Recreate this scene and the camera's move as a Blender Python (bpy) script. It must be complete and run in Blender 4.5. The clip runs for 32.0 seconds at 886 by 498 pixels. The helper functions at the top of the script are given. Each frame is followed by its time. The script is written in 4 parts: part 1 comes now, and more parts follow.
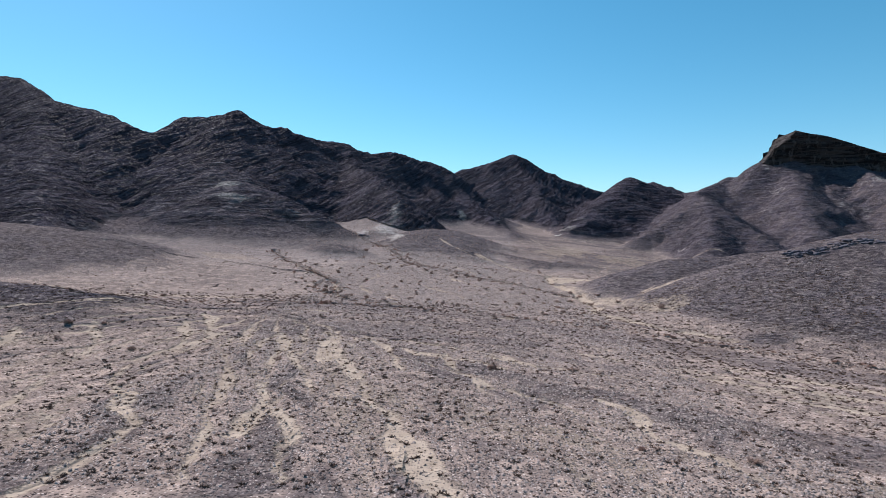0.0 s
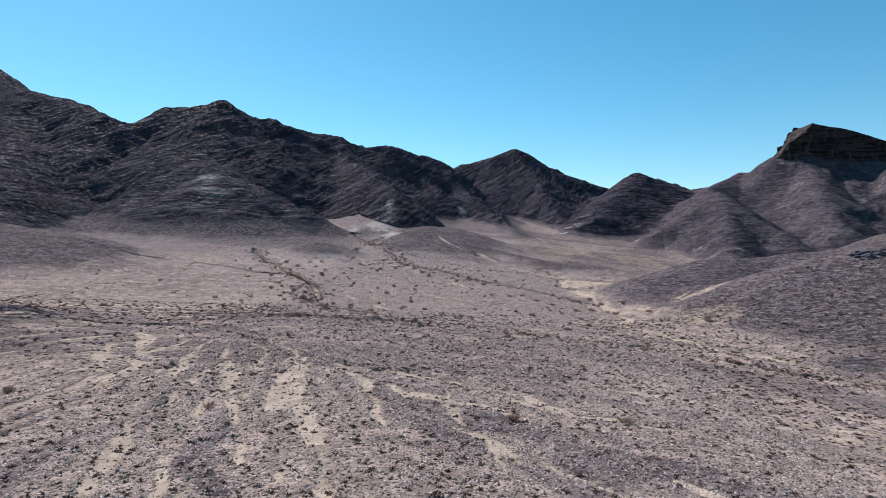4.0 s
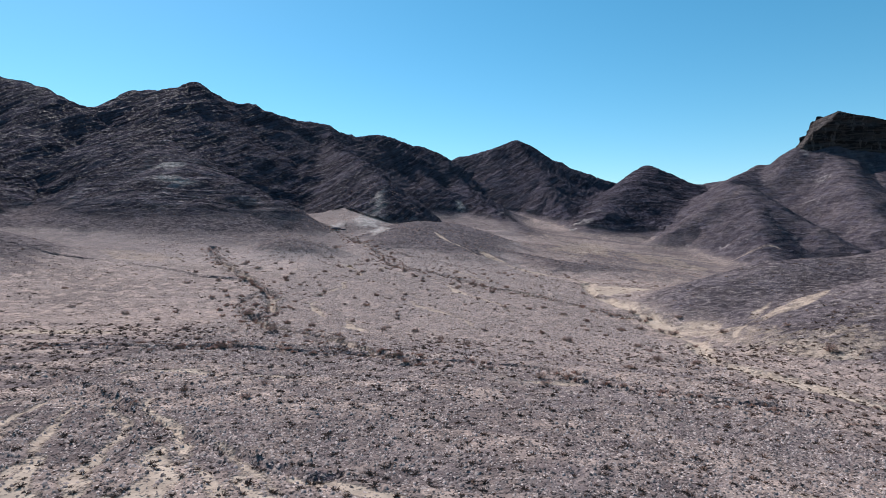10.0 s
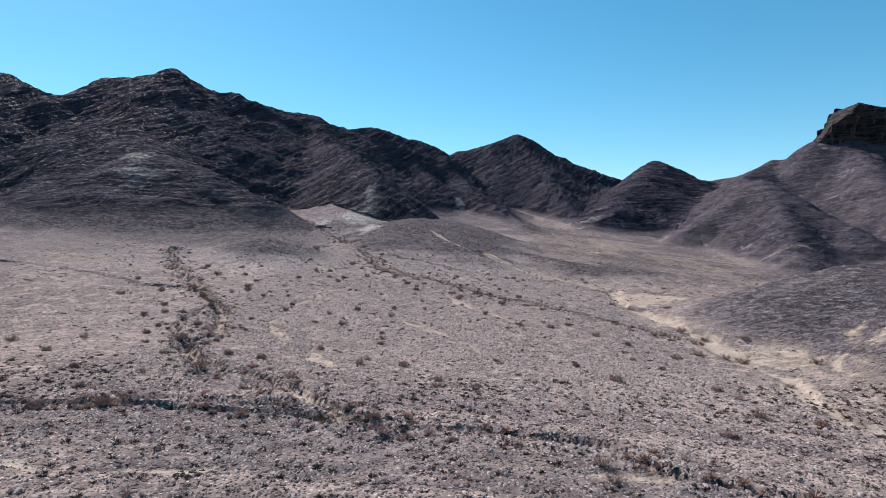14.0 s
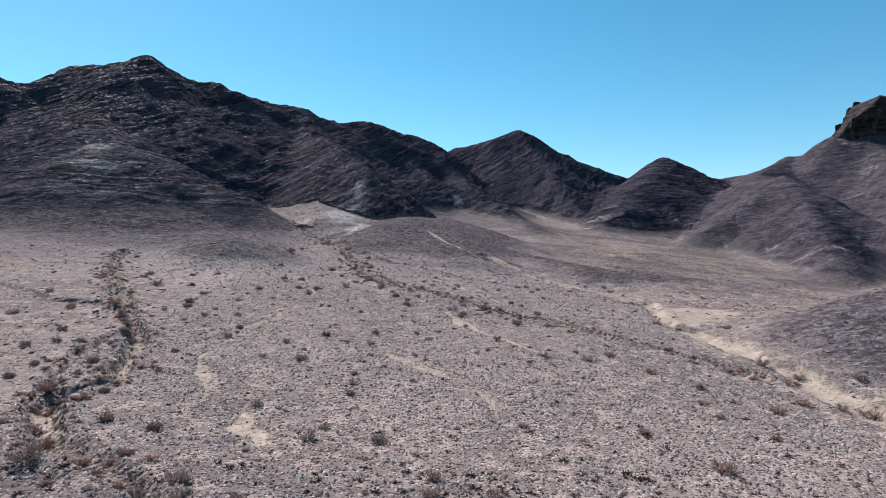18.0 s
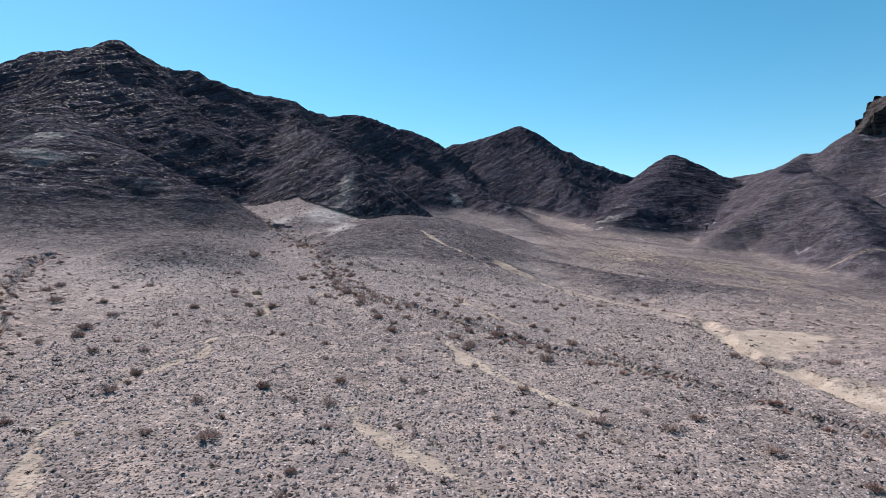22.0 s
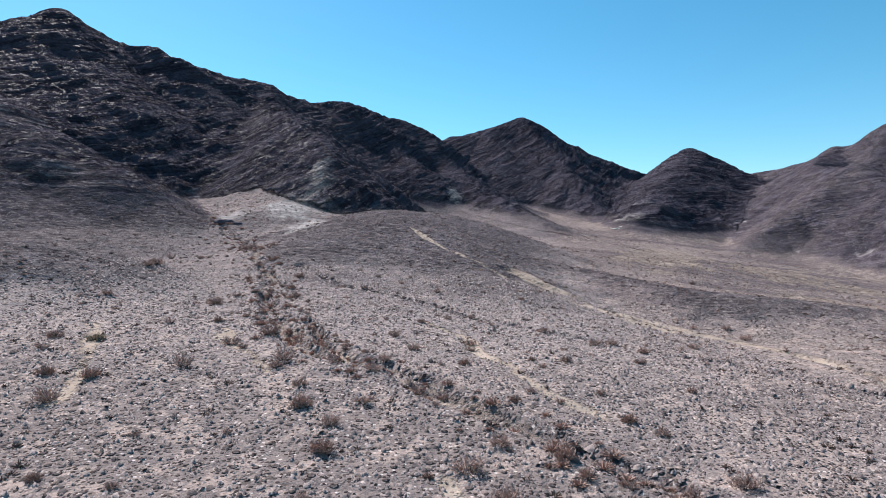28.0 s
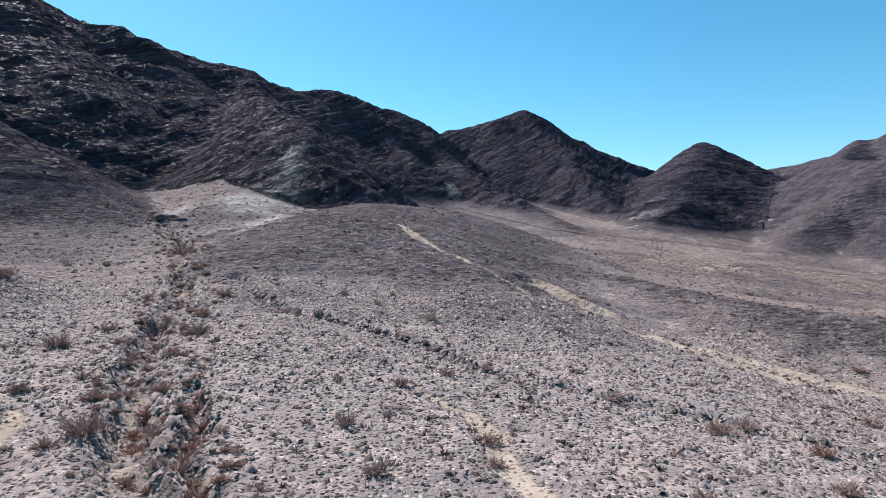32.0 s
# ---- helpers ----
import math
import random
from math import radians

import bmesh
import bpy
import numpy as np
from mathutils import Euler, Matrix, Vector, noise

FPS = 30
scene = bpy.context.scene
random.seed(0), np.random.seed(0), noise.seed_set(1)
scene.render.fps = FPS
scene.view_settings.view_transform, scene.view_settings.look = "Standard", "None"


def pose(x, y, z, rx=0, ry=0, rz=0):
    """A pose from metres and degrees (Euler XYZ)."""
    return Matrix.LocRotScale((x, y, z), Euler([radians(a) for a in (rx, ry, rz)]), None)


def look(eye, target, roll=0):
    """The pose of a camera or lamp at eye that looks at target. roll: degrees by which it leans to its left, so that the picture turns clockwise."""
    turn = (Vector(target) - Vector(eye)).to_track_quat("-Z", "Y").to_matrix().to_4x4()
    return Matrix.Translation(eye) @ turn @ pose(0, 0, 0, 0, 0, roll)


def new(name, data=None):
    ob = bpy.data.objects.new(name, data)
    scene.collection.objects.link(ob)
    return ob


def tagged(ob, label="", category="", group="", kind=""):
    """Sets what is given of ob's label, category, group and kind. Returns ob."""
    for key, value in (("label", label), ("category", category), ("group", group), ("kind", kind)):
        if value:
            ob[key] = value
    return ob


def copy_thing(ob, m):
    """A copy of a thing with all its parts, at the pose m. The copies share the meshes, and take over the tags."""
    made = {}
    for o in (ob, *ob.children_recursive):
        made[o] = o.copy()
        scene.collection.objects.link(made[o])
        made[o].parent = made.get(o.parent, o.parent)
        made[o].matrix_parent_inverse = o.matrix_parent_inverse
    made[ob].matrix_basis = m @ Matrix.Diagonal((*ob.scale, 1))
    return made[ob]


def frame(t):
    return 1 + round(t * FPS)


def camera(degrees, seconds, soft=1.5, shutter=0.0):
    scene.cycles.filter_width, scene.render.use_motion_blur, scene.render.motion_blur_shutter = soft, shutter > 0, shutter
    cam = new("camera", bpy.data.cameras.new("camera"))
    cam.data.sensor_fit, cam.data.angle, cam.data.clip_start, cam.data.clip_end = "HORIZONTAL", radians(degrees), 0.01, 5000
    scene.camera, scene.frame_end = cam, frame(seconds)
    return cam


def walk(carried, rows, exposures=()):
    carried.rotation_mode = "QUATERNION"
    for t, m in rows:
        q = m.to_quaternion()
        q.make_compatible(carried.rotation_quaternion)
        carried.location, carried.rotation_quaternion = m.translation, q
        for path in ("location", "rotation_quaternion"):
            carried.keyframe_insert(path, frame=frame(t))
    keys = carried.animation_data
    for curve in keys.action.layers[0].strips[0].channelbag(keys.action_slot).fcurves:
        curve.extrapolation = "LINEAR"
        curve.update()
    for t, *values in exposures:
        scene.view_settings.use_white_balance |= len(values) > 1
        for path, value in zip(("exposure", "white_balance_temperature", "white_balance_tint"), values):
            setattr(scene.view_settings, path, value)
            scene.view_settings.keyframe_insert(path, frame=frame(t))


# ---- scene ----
cam = camera(74.0, 32.0, soft=0.5)
EYE, TILT, LEAN = 30.0, 2.99, 2.42
ROWS = [
    (0.0, 0.000, 0.000, 0.000, 0.145, -3.453, -2.45),
    (0.5, 0.016, 3.100, -0.113, 0.129, -3.477, -2.45),
    (1.0, 0.032, 6.220, -0.226, 0.121, -3.501, -2.46),
    (1.5, 0.000, 9.340, -0.355, 0.105, -3.525, -2.47),
    (2.0, -0.048, 12.420, -0.500, 0.081, -3.533, -2.47),
    (2.5, -0.081, 15.540, -0.645, 0.065, -3.557, -2.46),
    (3.0, -0.113, 18.620, -0.823, 0.040, -3.574, -2.46),
    (3.5, -0.161, 21.720, -1.000, 0.016, -3.590, -2.46),
    (5.5, -0.210, 34.240, -1.694, -0.081, -3.678, -2.46),
    (6.0, -0.226, 37.320, -1.888, -0.113, -3.678, -2.46),
    (6.5, -0.258, 40.380, -2.113, -0.153, -3.687, -2.46),
    (7.0, -0.307, 43.460, -2.339, -0.177, -3.695, -2.47),
    (7.5, -0.355, 46.520, -2.581, -0.210, -3.711, -2.48),
    (8.0, -0.403, 49.600, -2.823, -0.250, -3.719, -2.47),
    (8.5, -0.419, 52.640, -3.065, -0.274, -3.727, -2.42),
    (9.0, -0.419, 55.740, -3.307, -0.307, -3.727, -2.43),
    (9.5, -0.387, 58.880, -3.501, -0.339, -3.735, -2.42),
    (10.0, -0.339, 62.040, -3.711, -0.371, -3.743, -2.43),
    (10.5, -0.323, 65.180, -3.856, -0.403, -3.759, -2.42),
    (11.0, -0.290, 68.340, -4.017, -0.428, -3.767, -2.41),
    (11.5, -0.274, 71.520, -4.162, -0.468, -3.783, -2.41),
    (12.0, -0.242, 74.720, -4.324, -0.492, -3.791, -2.41),
    (12.5, -0.242, 77.880, -4.453, -0.532, -3.799, -2.41),
    (13.0, -0.242, 81.040, -4.598, -0.557, -3.808, -2.43),
    (13.5, -0.242, 84.200, -4.759, -0.589, -3.816, -2.42),
    (14.0, -0.242, 87.340, -4.937, -0.613, -3.824, -2.42),
    (14.5, -0.226, 90.460, -5.066, -0.645, -3.824, -2.41),
    (16.5, -0.129, 102.880, -5.711, -0.766, -3.783, -2.41),
    (17.0, -0.081, 105.920, -5.840, -0.807, -3.759, -2.4),
    (17.5, -0.048, 108.980, -5.986, -0.847, -3.735, -2.4),
    (18.0, 0.016, 112.040, -6.147, -0.879, -3.719, -2.39),
    (18.5, 0.065, 115.120, -6.276, -0.912, -3.687, -2.41),
    (19.0, 0.081, 118.220, -6.453, -0.952, -3.662, -2.41),
    (19.5, 0.113, 121.300, -6.582, -0.992, -3.646, -2.41),
    (20.0, 0.129, 124.420, -6.728, -1.033, -3.614, -2.4),
    (20.5, 0.129, 127.500, -6.921, -1.081, -3.582, -2.41),
    (21.0, 0.161, 130.620, -7.083, -1.121, -3.557, -2.4),
    (21.5, 0.194, 133.720, -7.244, -1.154, -3.541, -2.4),
    (22.0, 0.226, 136.800, -7.405, -1.202, -3.525, -2.41),
    (22.5, 0.307, 139.900, -7.550, -1.242, -3.509, -2.43),
    (23.0, 0.387, 143.020, -7.696, -1.275, -3.501, -2.44),
    (23.5, 0.484, 146.120, -7.825, -1.315, -3.477, -2.42),
    (24.0, 0.565, 149.240, -7.954, -1.355, -3.453, -2.43),
    (24.5, 0.645, 152.380, -8.099, -1.387, -3.436, -2.42),
    (25.0, 0.678, 155.540, -8.260, -1.420, -3.420, -2.43),
    (25.5, 0.726, 158.700, -8.422, -1.452, -3.404, -2.43),
    (27.5, 0.968, 171.240, -9.099, -1.549, -3.396, -2.36),
    (28.0, 1.033, 174.380, -9.277, -1.589, -3.380, -2.4),
    (28.5, 1.145, 177.500, -9.454, -1.629, -3.356, -2.39),
    (29.0, 1.258, 180.620, -9.599, -1.638, -3.356, -2.37),
    (29.5, 1.355, 183.740, -9.745, -1.678, -3.348, -2.36),
    (30.0, 1.452, 186.880, -9.890, -1.710, -3.340, -2.35),
    (30.5, 1.549, 190.020, -10.019, -1.750, -3.340, -2.35),
    (31.0, 1.662, 193.180, -10.180, -1.767, -3.332, -2.34),
    (31.5, 1.775, 196.340, -10.309, -1.799, -3.324, -2.35),
    (32.0, 1.871, 199.520, -10.438, -1.839, -3.324, -2.36),
]
walk(cam, [(t, pose(0, 0, EYE, TILT, LEAN, 0) @ pose(x, y, z, 90 + pitch, roll, yaw)) for t, x, y, z, yaw, pitch, roll in ROWS],
     [(0.0, 0.67), (12.0, 0.71), (22.0, 0.78), (32.0, 0.93)])

# ---- sky and sun ----
SUN_HEIGHT, SUN_WAY = 46.0, -37.0  # degrees above the horizon; degrees to the right of straight ahead
world = bpy.data.worlds.new("sky")
scene.world = world
world.use_nodes = True
wn, wl = world.node_tree.nodes, world.node_tree.links
sky = wn.new("ShaderNodeTexSky")
sky.sky_type = "NISHITA"
sky.sun_disc = False
sky.sun_elevation, sky.sun_rotation = radians(SUN_HEIGHT), radians(SUN_WAY)
sky.altitude, sky.air_density, sky.dust_density, sky.ozone_density = 900, 1.0, 0.3, 3.5
wn["Background"].inputs["Strength"].default_value = 0.089
deep = wn.new("ShaderNodeHueSaturation")  # a clear, deep desert sky
deep.inputs["Saturation"].default_value = 1.25
deep.inputs["Hue"].default_value = 0.478
wl.new(sky.outputs["Color"], deep.inputs["Color"])
wl.new(deep.outputs["Color"], wn["Background"].inputs["Color"])

sun = new("sun", bpy.data.lights.new("sun", "SUN"))
sun.data.energy, sun.data.angle, sun.data.color = 5.0, radians(0.53), (1.0, 0.95, 0.92)
up = math.tan(radians(SUN_HEIGHT))
sun.matrix_world = look((1000 * math.sin(radians(SUN_WAY)), 1000 * math.cos(radians(SUN_WAY)), 1000 * up), (0, 0, 0))

# ---- materials ----
class Nodes:
    """Short hands for a material's node tree."""

    def __init__(self, name, rough=0.9):
        self.mat = bpy.data.materials.new(name)
        self.mat.use_nodes = True
        self.t = self.mat.node_tree
        self.bsdf = self.t.nodes["Principled BSDF"]
        self.bsdf.inputs["Roughness"].default_value = rough
        self.bsdf.inputs["Specular IOR Level"].default_value = 0.02

    def put(self, kind, **sockets):
        n = self.t.nodes.new(kind)
        for key, value in sockets.items():
            self.feed(n.inputs[key.replace("_", " ")], value)
        return n

    def feed(self, socket, value):
        if isinstance(value, bpy.types.NodeSocket):
            self.t.links.new(value, socket)
        else:
            socket.default_value = value

    def place(self):
        return self.put("ShaderNodeNewGeometry").outputs["Position"]

    def noise(self, size, detail=4, rough=0.55, where=None, warp=0.0):
        n = self.put("ShaderNodeTexNoise", Scale=1.0 / size, Detail=detail, Roughness=rough, Distortion=warp)
        self.feed(n.inputs["Vector"], where or self.place())
        return n.outputs["Fac"]

    def cells(self, size, out="Distance", where=None):
        n = self.put("ShaderNodeTexVoronoi", Scale=1.0 / size)
        self.feed(n.inputs["Vector"], where or self.place())
        return n.outputs[out]

    def ramp(self, value, low, high, a=0.0, b=1.0):
        n = self.put("ShaderNodeMapRange")
        n.interpolation_type = "SMOOTHSTEP"
        for key, v in (("Value", value), ("From Min", low), ("From Max", high), ("To Min", a), ("To Max", b)):
            self.feed(n.inputs[key], v)
        return n.outputs[0]

    def math(self, op, a, b=0.0):
        n = self.put("ShaderNodeMath")
        n.operation = op
        self.feed(n.inputs[0], a)
        self.feed(n.inputs[1], b)
        return n.outputs[0]

    def mix(self, fac, a, b, how="MIX"):
        n = self.put("ShaderNodeMix")
        n.data_type, n.blend_type = "RGBA", how
        self.feed(n.inputs[0], fac)
        self.feed(n.inputs[6], (*a, 1) if isinstance(a, tuple) else a)
        self.feed(n.inputs[7], (*b, 1) if isinstance(b, tuple) else b)
        return n.outputs[2]

    def attr(self, name):
        n = self.put("ShaderNodeAttribute")
        n.attribute_name = name
        return n.outputs["Fac"]

    def squash(self, x, y, z, turn=0.0):
        n = self.put("ShaderNodeMapping")
        self.feed(n.inputs["Vector"], self.place())
        n.inputs["Scale"].default_value = (x, y, z)
        n.inputs["Rotation"].default_value = (0, turn, 0)
        return n.outputs[0]

    def bedded(self, wide, fine, level):
        """Places drawn out along the rock's beds."""
        up = self.put("ShaderNodeCombineXYZ", Z=self.math("MULTIPLY", level, fine)).outputs[0]
        n = self.put("ShaderNodeVectorMath")
        n.operation = "ADD"
        self.feed(n.inputs[0], self.squash(wide, wide, 0.0))
        self.feed(n.inputs[1], up)
        return n.outputs[0]

    def done(self, colour, height=None, depth=0.1, strength=1.0):
        self.feed(self.bsdf.inputs["Base Color"], colour)
        if height is not None:
            n = self.put("ShaderNodeBump", Strength=strength, Distance=depth, Height=height)
            self.t.links.new(n.outputs[0], self.bsdf.inputs["Normal"])
        return self.mat


def desert_material():
    n = Nodes("desert_ground", 0.92)
    sand, rock, dark, pale = n.attr("sand"), n.attr("rock"), n.attr("dark"), n.attr("pale")
    # gravel plain: two tones in patches, dark and light stones packed over it
    broad = n.noise(28, 5, 0.6)
    fine = n.noise(2.2, 4, 0.7)
    gravel = n.mix(n.ramp(broad, 0.42, 0.58), (0.182, 0.147, 0.140), (0.238, 0.191, 0.180))
    gravel = n.mix(n.ramp(fine, 0.50, 0.60), gravel, (0.325, 0.253, 0.226))
    # the gravel turns paler towards the head of the fan
    split = n.put("ShaderNodeSeparateXYZ", Vector=n.place())
    north = n.math("SUBTRACT", split.outputs[1], n.ramp(split.outputs[0], 15, 70, 0.0, 300.0))
    paler = n.ramp(n.math("ADD", north, n.math("MULTIPLY", n.noise(20, 4, 0.6), 30.0)), 205, 250)
    gravel = n.mix(n.math("MULTIPLY", paler, 0.35), gravel, (0.340, 0.294, 0.288))
    near = n.ramp(split.outputs[1], 100, 190, 1.0, 0.0)  # the foreland is browner
    gravel = n.mix(n.math("MULTIPLY", near, 0.45), gravel, n.mix(n.ramp(fine, 0.42, 0.6), (0.205, 0.148, 0.130), (0.38, 0.286, 0.246)))
    # dark varnished slopes; the shade of faces turned from the sun is painted in
    scree = n.mix(n.ramp(n.noise(4, 6, 0.75), 0.44, 0.56), (0.039, 0.0335, 0.043), (0.088, 0.076, 0.093))
    warp = n.math("ADD", n.math("MULTIPLY", n.noise(45, 2, 0.5), 9.0), n.math("MULTIPLY", n.noise(4.0, 3, 0.6), 1.5))
    level = n.math("ADD", n.attr("bed"), warp)
    beds = n.noise(1.0, 4, 0.65, n.bedded(0.03, 0.34, level))
    thin = n.noise(1.0, 4, 0.65, n.bedded(0.07, 0.9, level))
    scree = n.mix(n.ramp(n.noise(18, 4, 0.6), 0.44, 0.54, 0.0, 0.5), scree, (0.034, 0.029, 0.040))
    ledgy = n.ramp(rock, 0.33, 0.5, 0.12, 1.0)
    scree = n.mix(n.math("MULTIPLY", ledgy, n.ramp(beds, 0.48, 0.60, 0.0, 0.7)), scree, (0.165, 0.143, 0.165))
    scree = n.mix(n.math("MULTIPLY", ledgy, n.ramp(thin, 0.54, 0.60, 0.0, 0.75)), scree, (0.34, 0.298, 0.315))
    ground = n.mix(n.math("MULTIPLY", dark, n.ramp(n.noise(12, 5, 0.7), 0.42, 0.55, 0.9, 1.0)), gravel, scree)
    # dark stones over it: cobbles, blocks, and low tufts, shaded sides painted in too
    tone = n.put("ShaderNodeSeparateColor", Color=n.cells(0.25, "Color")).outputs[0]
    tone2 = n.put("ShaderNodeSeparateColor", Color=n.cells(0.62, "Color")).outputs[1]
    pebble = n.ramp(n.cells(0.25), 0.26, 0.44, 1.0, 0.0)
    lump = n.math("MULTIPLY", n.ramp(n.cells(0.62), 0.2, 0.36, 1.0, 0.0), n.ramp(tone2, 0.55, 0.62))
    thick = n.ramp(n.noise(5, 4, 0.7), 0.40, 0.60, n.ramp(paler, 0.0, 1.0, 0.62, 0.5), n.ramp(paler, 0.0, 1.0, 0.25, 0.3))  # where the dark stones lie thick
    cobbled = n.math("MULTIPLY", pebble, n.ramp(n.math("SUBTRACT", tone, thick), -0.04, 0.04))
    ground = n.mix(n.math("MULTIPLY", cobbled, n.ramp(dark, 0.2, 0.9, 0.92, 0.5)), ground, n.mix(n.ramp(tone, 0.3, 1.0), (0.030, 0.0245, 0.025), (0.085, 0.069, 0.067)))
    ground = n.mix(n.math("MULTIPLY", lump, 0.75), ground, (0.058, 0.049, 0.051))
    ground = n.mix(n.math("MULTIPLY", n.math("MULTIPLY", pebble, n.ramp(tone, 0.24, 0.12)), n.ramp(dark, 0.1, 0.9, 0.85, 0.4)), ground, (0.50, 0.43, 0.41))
    tuft = n.math("MULTIPLY", n.ramp(n.cells(0.95), 0.16, 0.26, 1.0, 0.0), n.ramp(n.put("ShaderNodeSeparateColor", Color=n.cells(0.95, "Color")).outputs[2], 0.45, 0.55))
    ground = n.mix(n.math("MULTIPLY", tuft, 0.6), ground, (0.06, 0.048, 0.045))
    # little terraces trodden along the slopes of the low hills
    terrace = n.noise(1.0, 4, 0.7, n.bedded(0.6, 3.0, n.math("ADD", n.attr("bed"), n.math("MULTIPLY", n.noise(6, 3, 0.6), 1.2))))
    sloping = n.math("MULTIPLY", n.ramp(dark, 0.35, 0.7), n.math("MULTIPLY", n.ramp(rock, 0.1, 0.5, 1.0, 0.3), n.ramp(split.outputs[1], 290, 345, 1.0, 0.25)))
    ground = n.mix(n.math("MULTIPLY", sloping, n.ramp(terrace, 0.52, 0.59, 0.0, 0.7)), ground, n.mix(n.ramp(n.noise(0.7, 3, 0.7), 0.42, 0.58), (0.10, 0.086, 0.089), (0.25, 0.213, 0.206)))
    ground = n.mix(n.math("MULTIPLY", sloping, n.ramp(terrace, 0.48, 0.41, 0.0, 0.6)), ground, (0.032, 0.028, 0.032))
    # wind-blown sand in the runnels
    grain = n.mix(n.ramp(n.noise(2.4, 5, 0.6), 0.3, 0.7), (0.26, 0.205, 0.168), (0.375, 0.303, 0.252))
    grain = n.mix(n.math("MULTIPLY", pebble, n.ramp(tone, 0.5, 0.6, 0.0, 0.6)), grain, (0.13, 0.108, 0.10))
    ragged = n.ramp(n.math("ADD", sand, n.math("MULTIPLY", n.math("SUBTRACT", n.noise(1.7, 6, 0.75), 0.5), 1.2)), 0.22, 0.64)
    ground = n.mix(ragged, ground, grain)
    # bedded dark rock: ledges follow the dip of the beds and break off unevenly
    ledge = n.math("FRACT", n.math("MULTIPLY", level, 0.31))
    sheaf = n.math("FRACT", n.math("MULTIPLY", level, 0.93))
    crag = n.mix(n.ramp(beds, 0.45, 0.55), (0.036, 0.0315, 0.042), (0.072, 0.063, 0.083))
    # light streaks and specks put sunlit ledge tops and glints into the colour
    crag = n.mix(n.ramp(thin, 0.53, 0.61, 0.0, 0.55), crag, (0.092, 0.081, 0.106))
    crag = n.mix(n.ramp(n.noise(2.2, 6, 0.8), 0.52, 0.56, 0.0, 0.3), crag, (0.092, 0.080, 0.100))
    crag = n.mix(n.ramp(n.noise(3.1, 6, 0.8), 0.44, 0.48, 0.4, 0.0), crag, (0.016, 0.0142, 0.018))
    crag = n.mix(n.ramp(n.noise(40, 4, 0.6), 0.48, 0.62, 0.0, 0.3), crag, (0.085, 0.073, 0.086))
    # lips of the ledges painted lighter, as edges that catch the sun
    crag = n.mix(n.math("MULTIPLY", n.ramp(ledge, 0.72, 0.95), n.ramp(n.noise(9, 4, 0.7), 0.46, 0.54, 0.0, 0.55)), crag, (0.125, 0.111, 0.136))
    bare = n.ramp(n.math("ADD", rock, n.math("MULTIPLY", n.math("SUBTRACT", n.noise(7, 6, 0.7), 0.5), 1.8)), 0.25, 0.6)
    ground = n.mix(bare, ground, crag)
    # pale streaks of crushed rock
    streak = n.ramp(n.math("ADD", pale, n.math("MULTIPLY", n.math("SUBTRACT", n.noise(4, 6, 0.7), 0.5), 1.6)), 0.45, 0.95)
    ground = n.mix(n.math("MULTIPLY", streak, 0.95), ground, n.mix(n.ramp(n.noise(2.5, 5, 0.7), 0.42, 0.58), (0.26, 0.234, 0.228), (0.38, 0.345, 0.335)))
    # relief: cobbles on the plain, broken beds on the rock
    stony = n.math("ADD", n.math("ADD", n.math("MULTIPLY", cobbled, 0.45), n.math("MULTIPLY", lump, 1.2)), n.math("ADD", n.math("MULTIPLY", n.noise(0.16, 4, 0.7), 0.45), n.math("MULTIPLY", n.noise(1.3, 4, 0.7), 1.6)))
    stony = n.math("ADD", n.math("MULTIPLY", stony, n.ramp(ragged, 0.0, 1.0, 1.0, 0.3)), n.math("MULTIPLY", n.math("MULTIPLY", terrace, sloping), 3.2))
    first = n.put("ShaderNodeBump", Strength=1.0, Distance=0.24, Height=stony).outputs[0]
    steps = n.math("ADD", n.math("MULTIPLY", n.ramp(ledge, 0.0, 0.85, 0.0, 0.7), n.ramp(n.noise(9, 4, 0.7), 0.35, 0.6)), n.math("MULTIPLY", sheaf, 0.35))
    broken = n.math("ADD", n.math("ADD", n.math("MULTIPLY", n.noise(5.5, 8, 0.78), 1.3), n.math("MULTIPLY", n.cells(1.6), 0.4)), n.math("ADD", steps, n.math("ADD", n.math("MULTIPLY", thin, 1.0), n.math("MULTIPLY", beds, 2.0))))
    broken = n.math("MULTIPLY", broken, n.ramp(rock, 0.15, 0.6, 0.10, 1.3))
    second = n.put("ShaderNodeBump", Strength=1.0, Distance=1.3, Height=broken, Normal=first).outputs[0]
    n.feed(n.bsdf.inputs["Roughness"], n.ramp(bare, 0.0, 1.0, 0.95, 0.6))
    n.feed(n.bsdf.inputs["Specular IOR Level"], n.math("MULTIPLY", bare, n.ramp(n.noise(1.9, 5, 0.8), 0.54, 0.57, 0.0, 0.03)))  # desert varnish shines here and there
    n.t.links.new(second, n.bsdf.inputs["Normal"])
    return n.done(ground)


def plain_rock(name, low, high, size=0.8):
    n = Nodes(name, 0.85)
    tone = n.put("ShaderNodeObjectInfo").outputs["Random"]
    isle = n.put("ShaderNodeNewGeometry").outputs["Random Per Island"]
    both = n.ramp(n.math("ADD", n.math("MULTIPLY", isle, 0.7), n.math("MULTIPLY", n.noise(size, 5, 0.7), 0.7)), 0.2, 1.1)
    colour = n.mix(both, low, high)
    colour = n.mix(n.math("MULTIPLY", tone, 0.25), colour, high)
    return n.done(colour, n.noise(size * 0.3, 5, 0.7), 0.08)


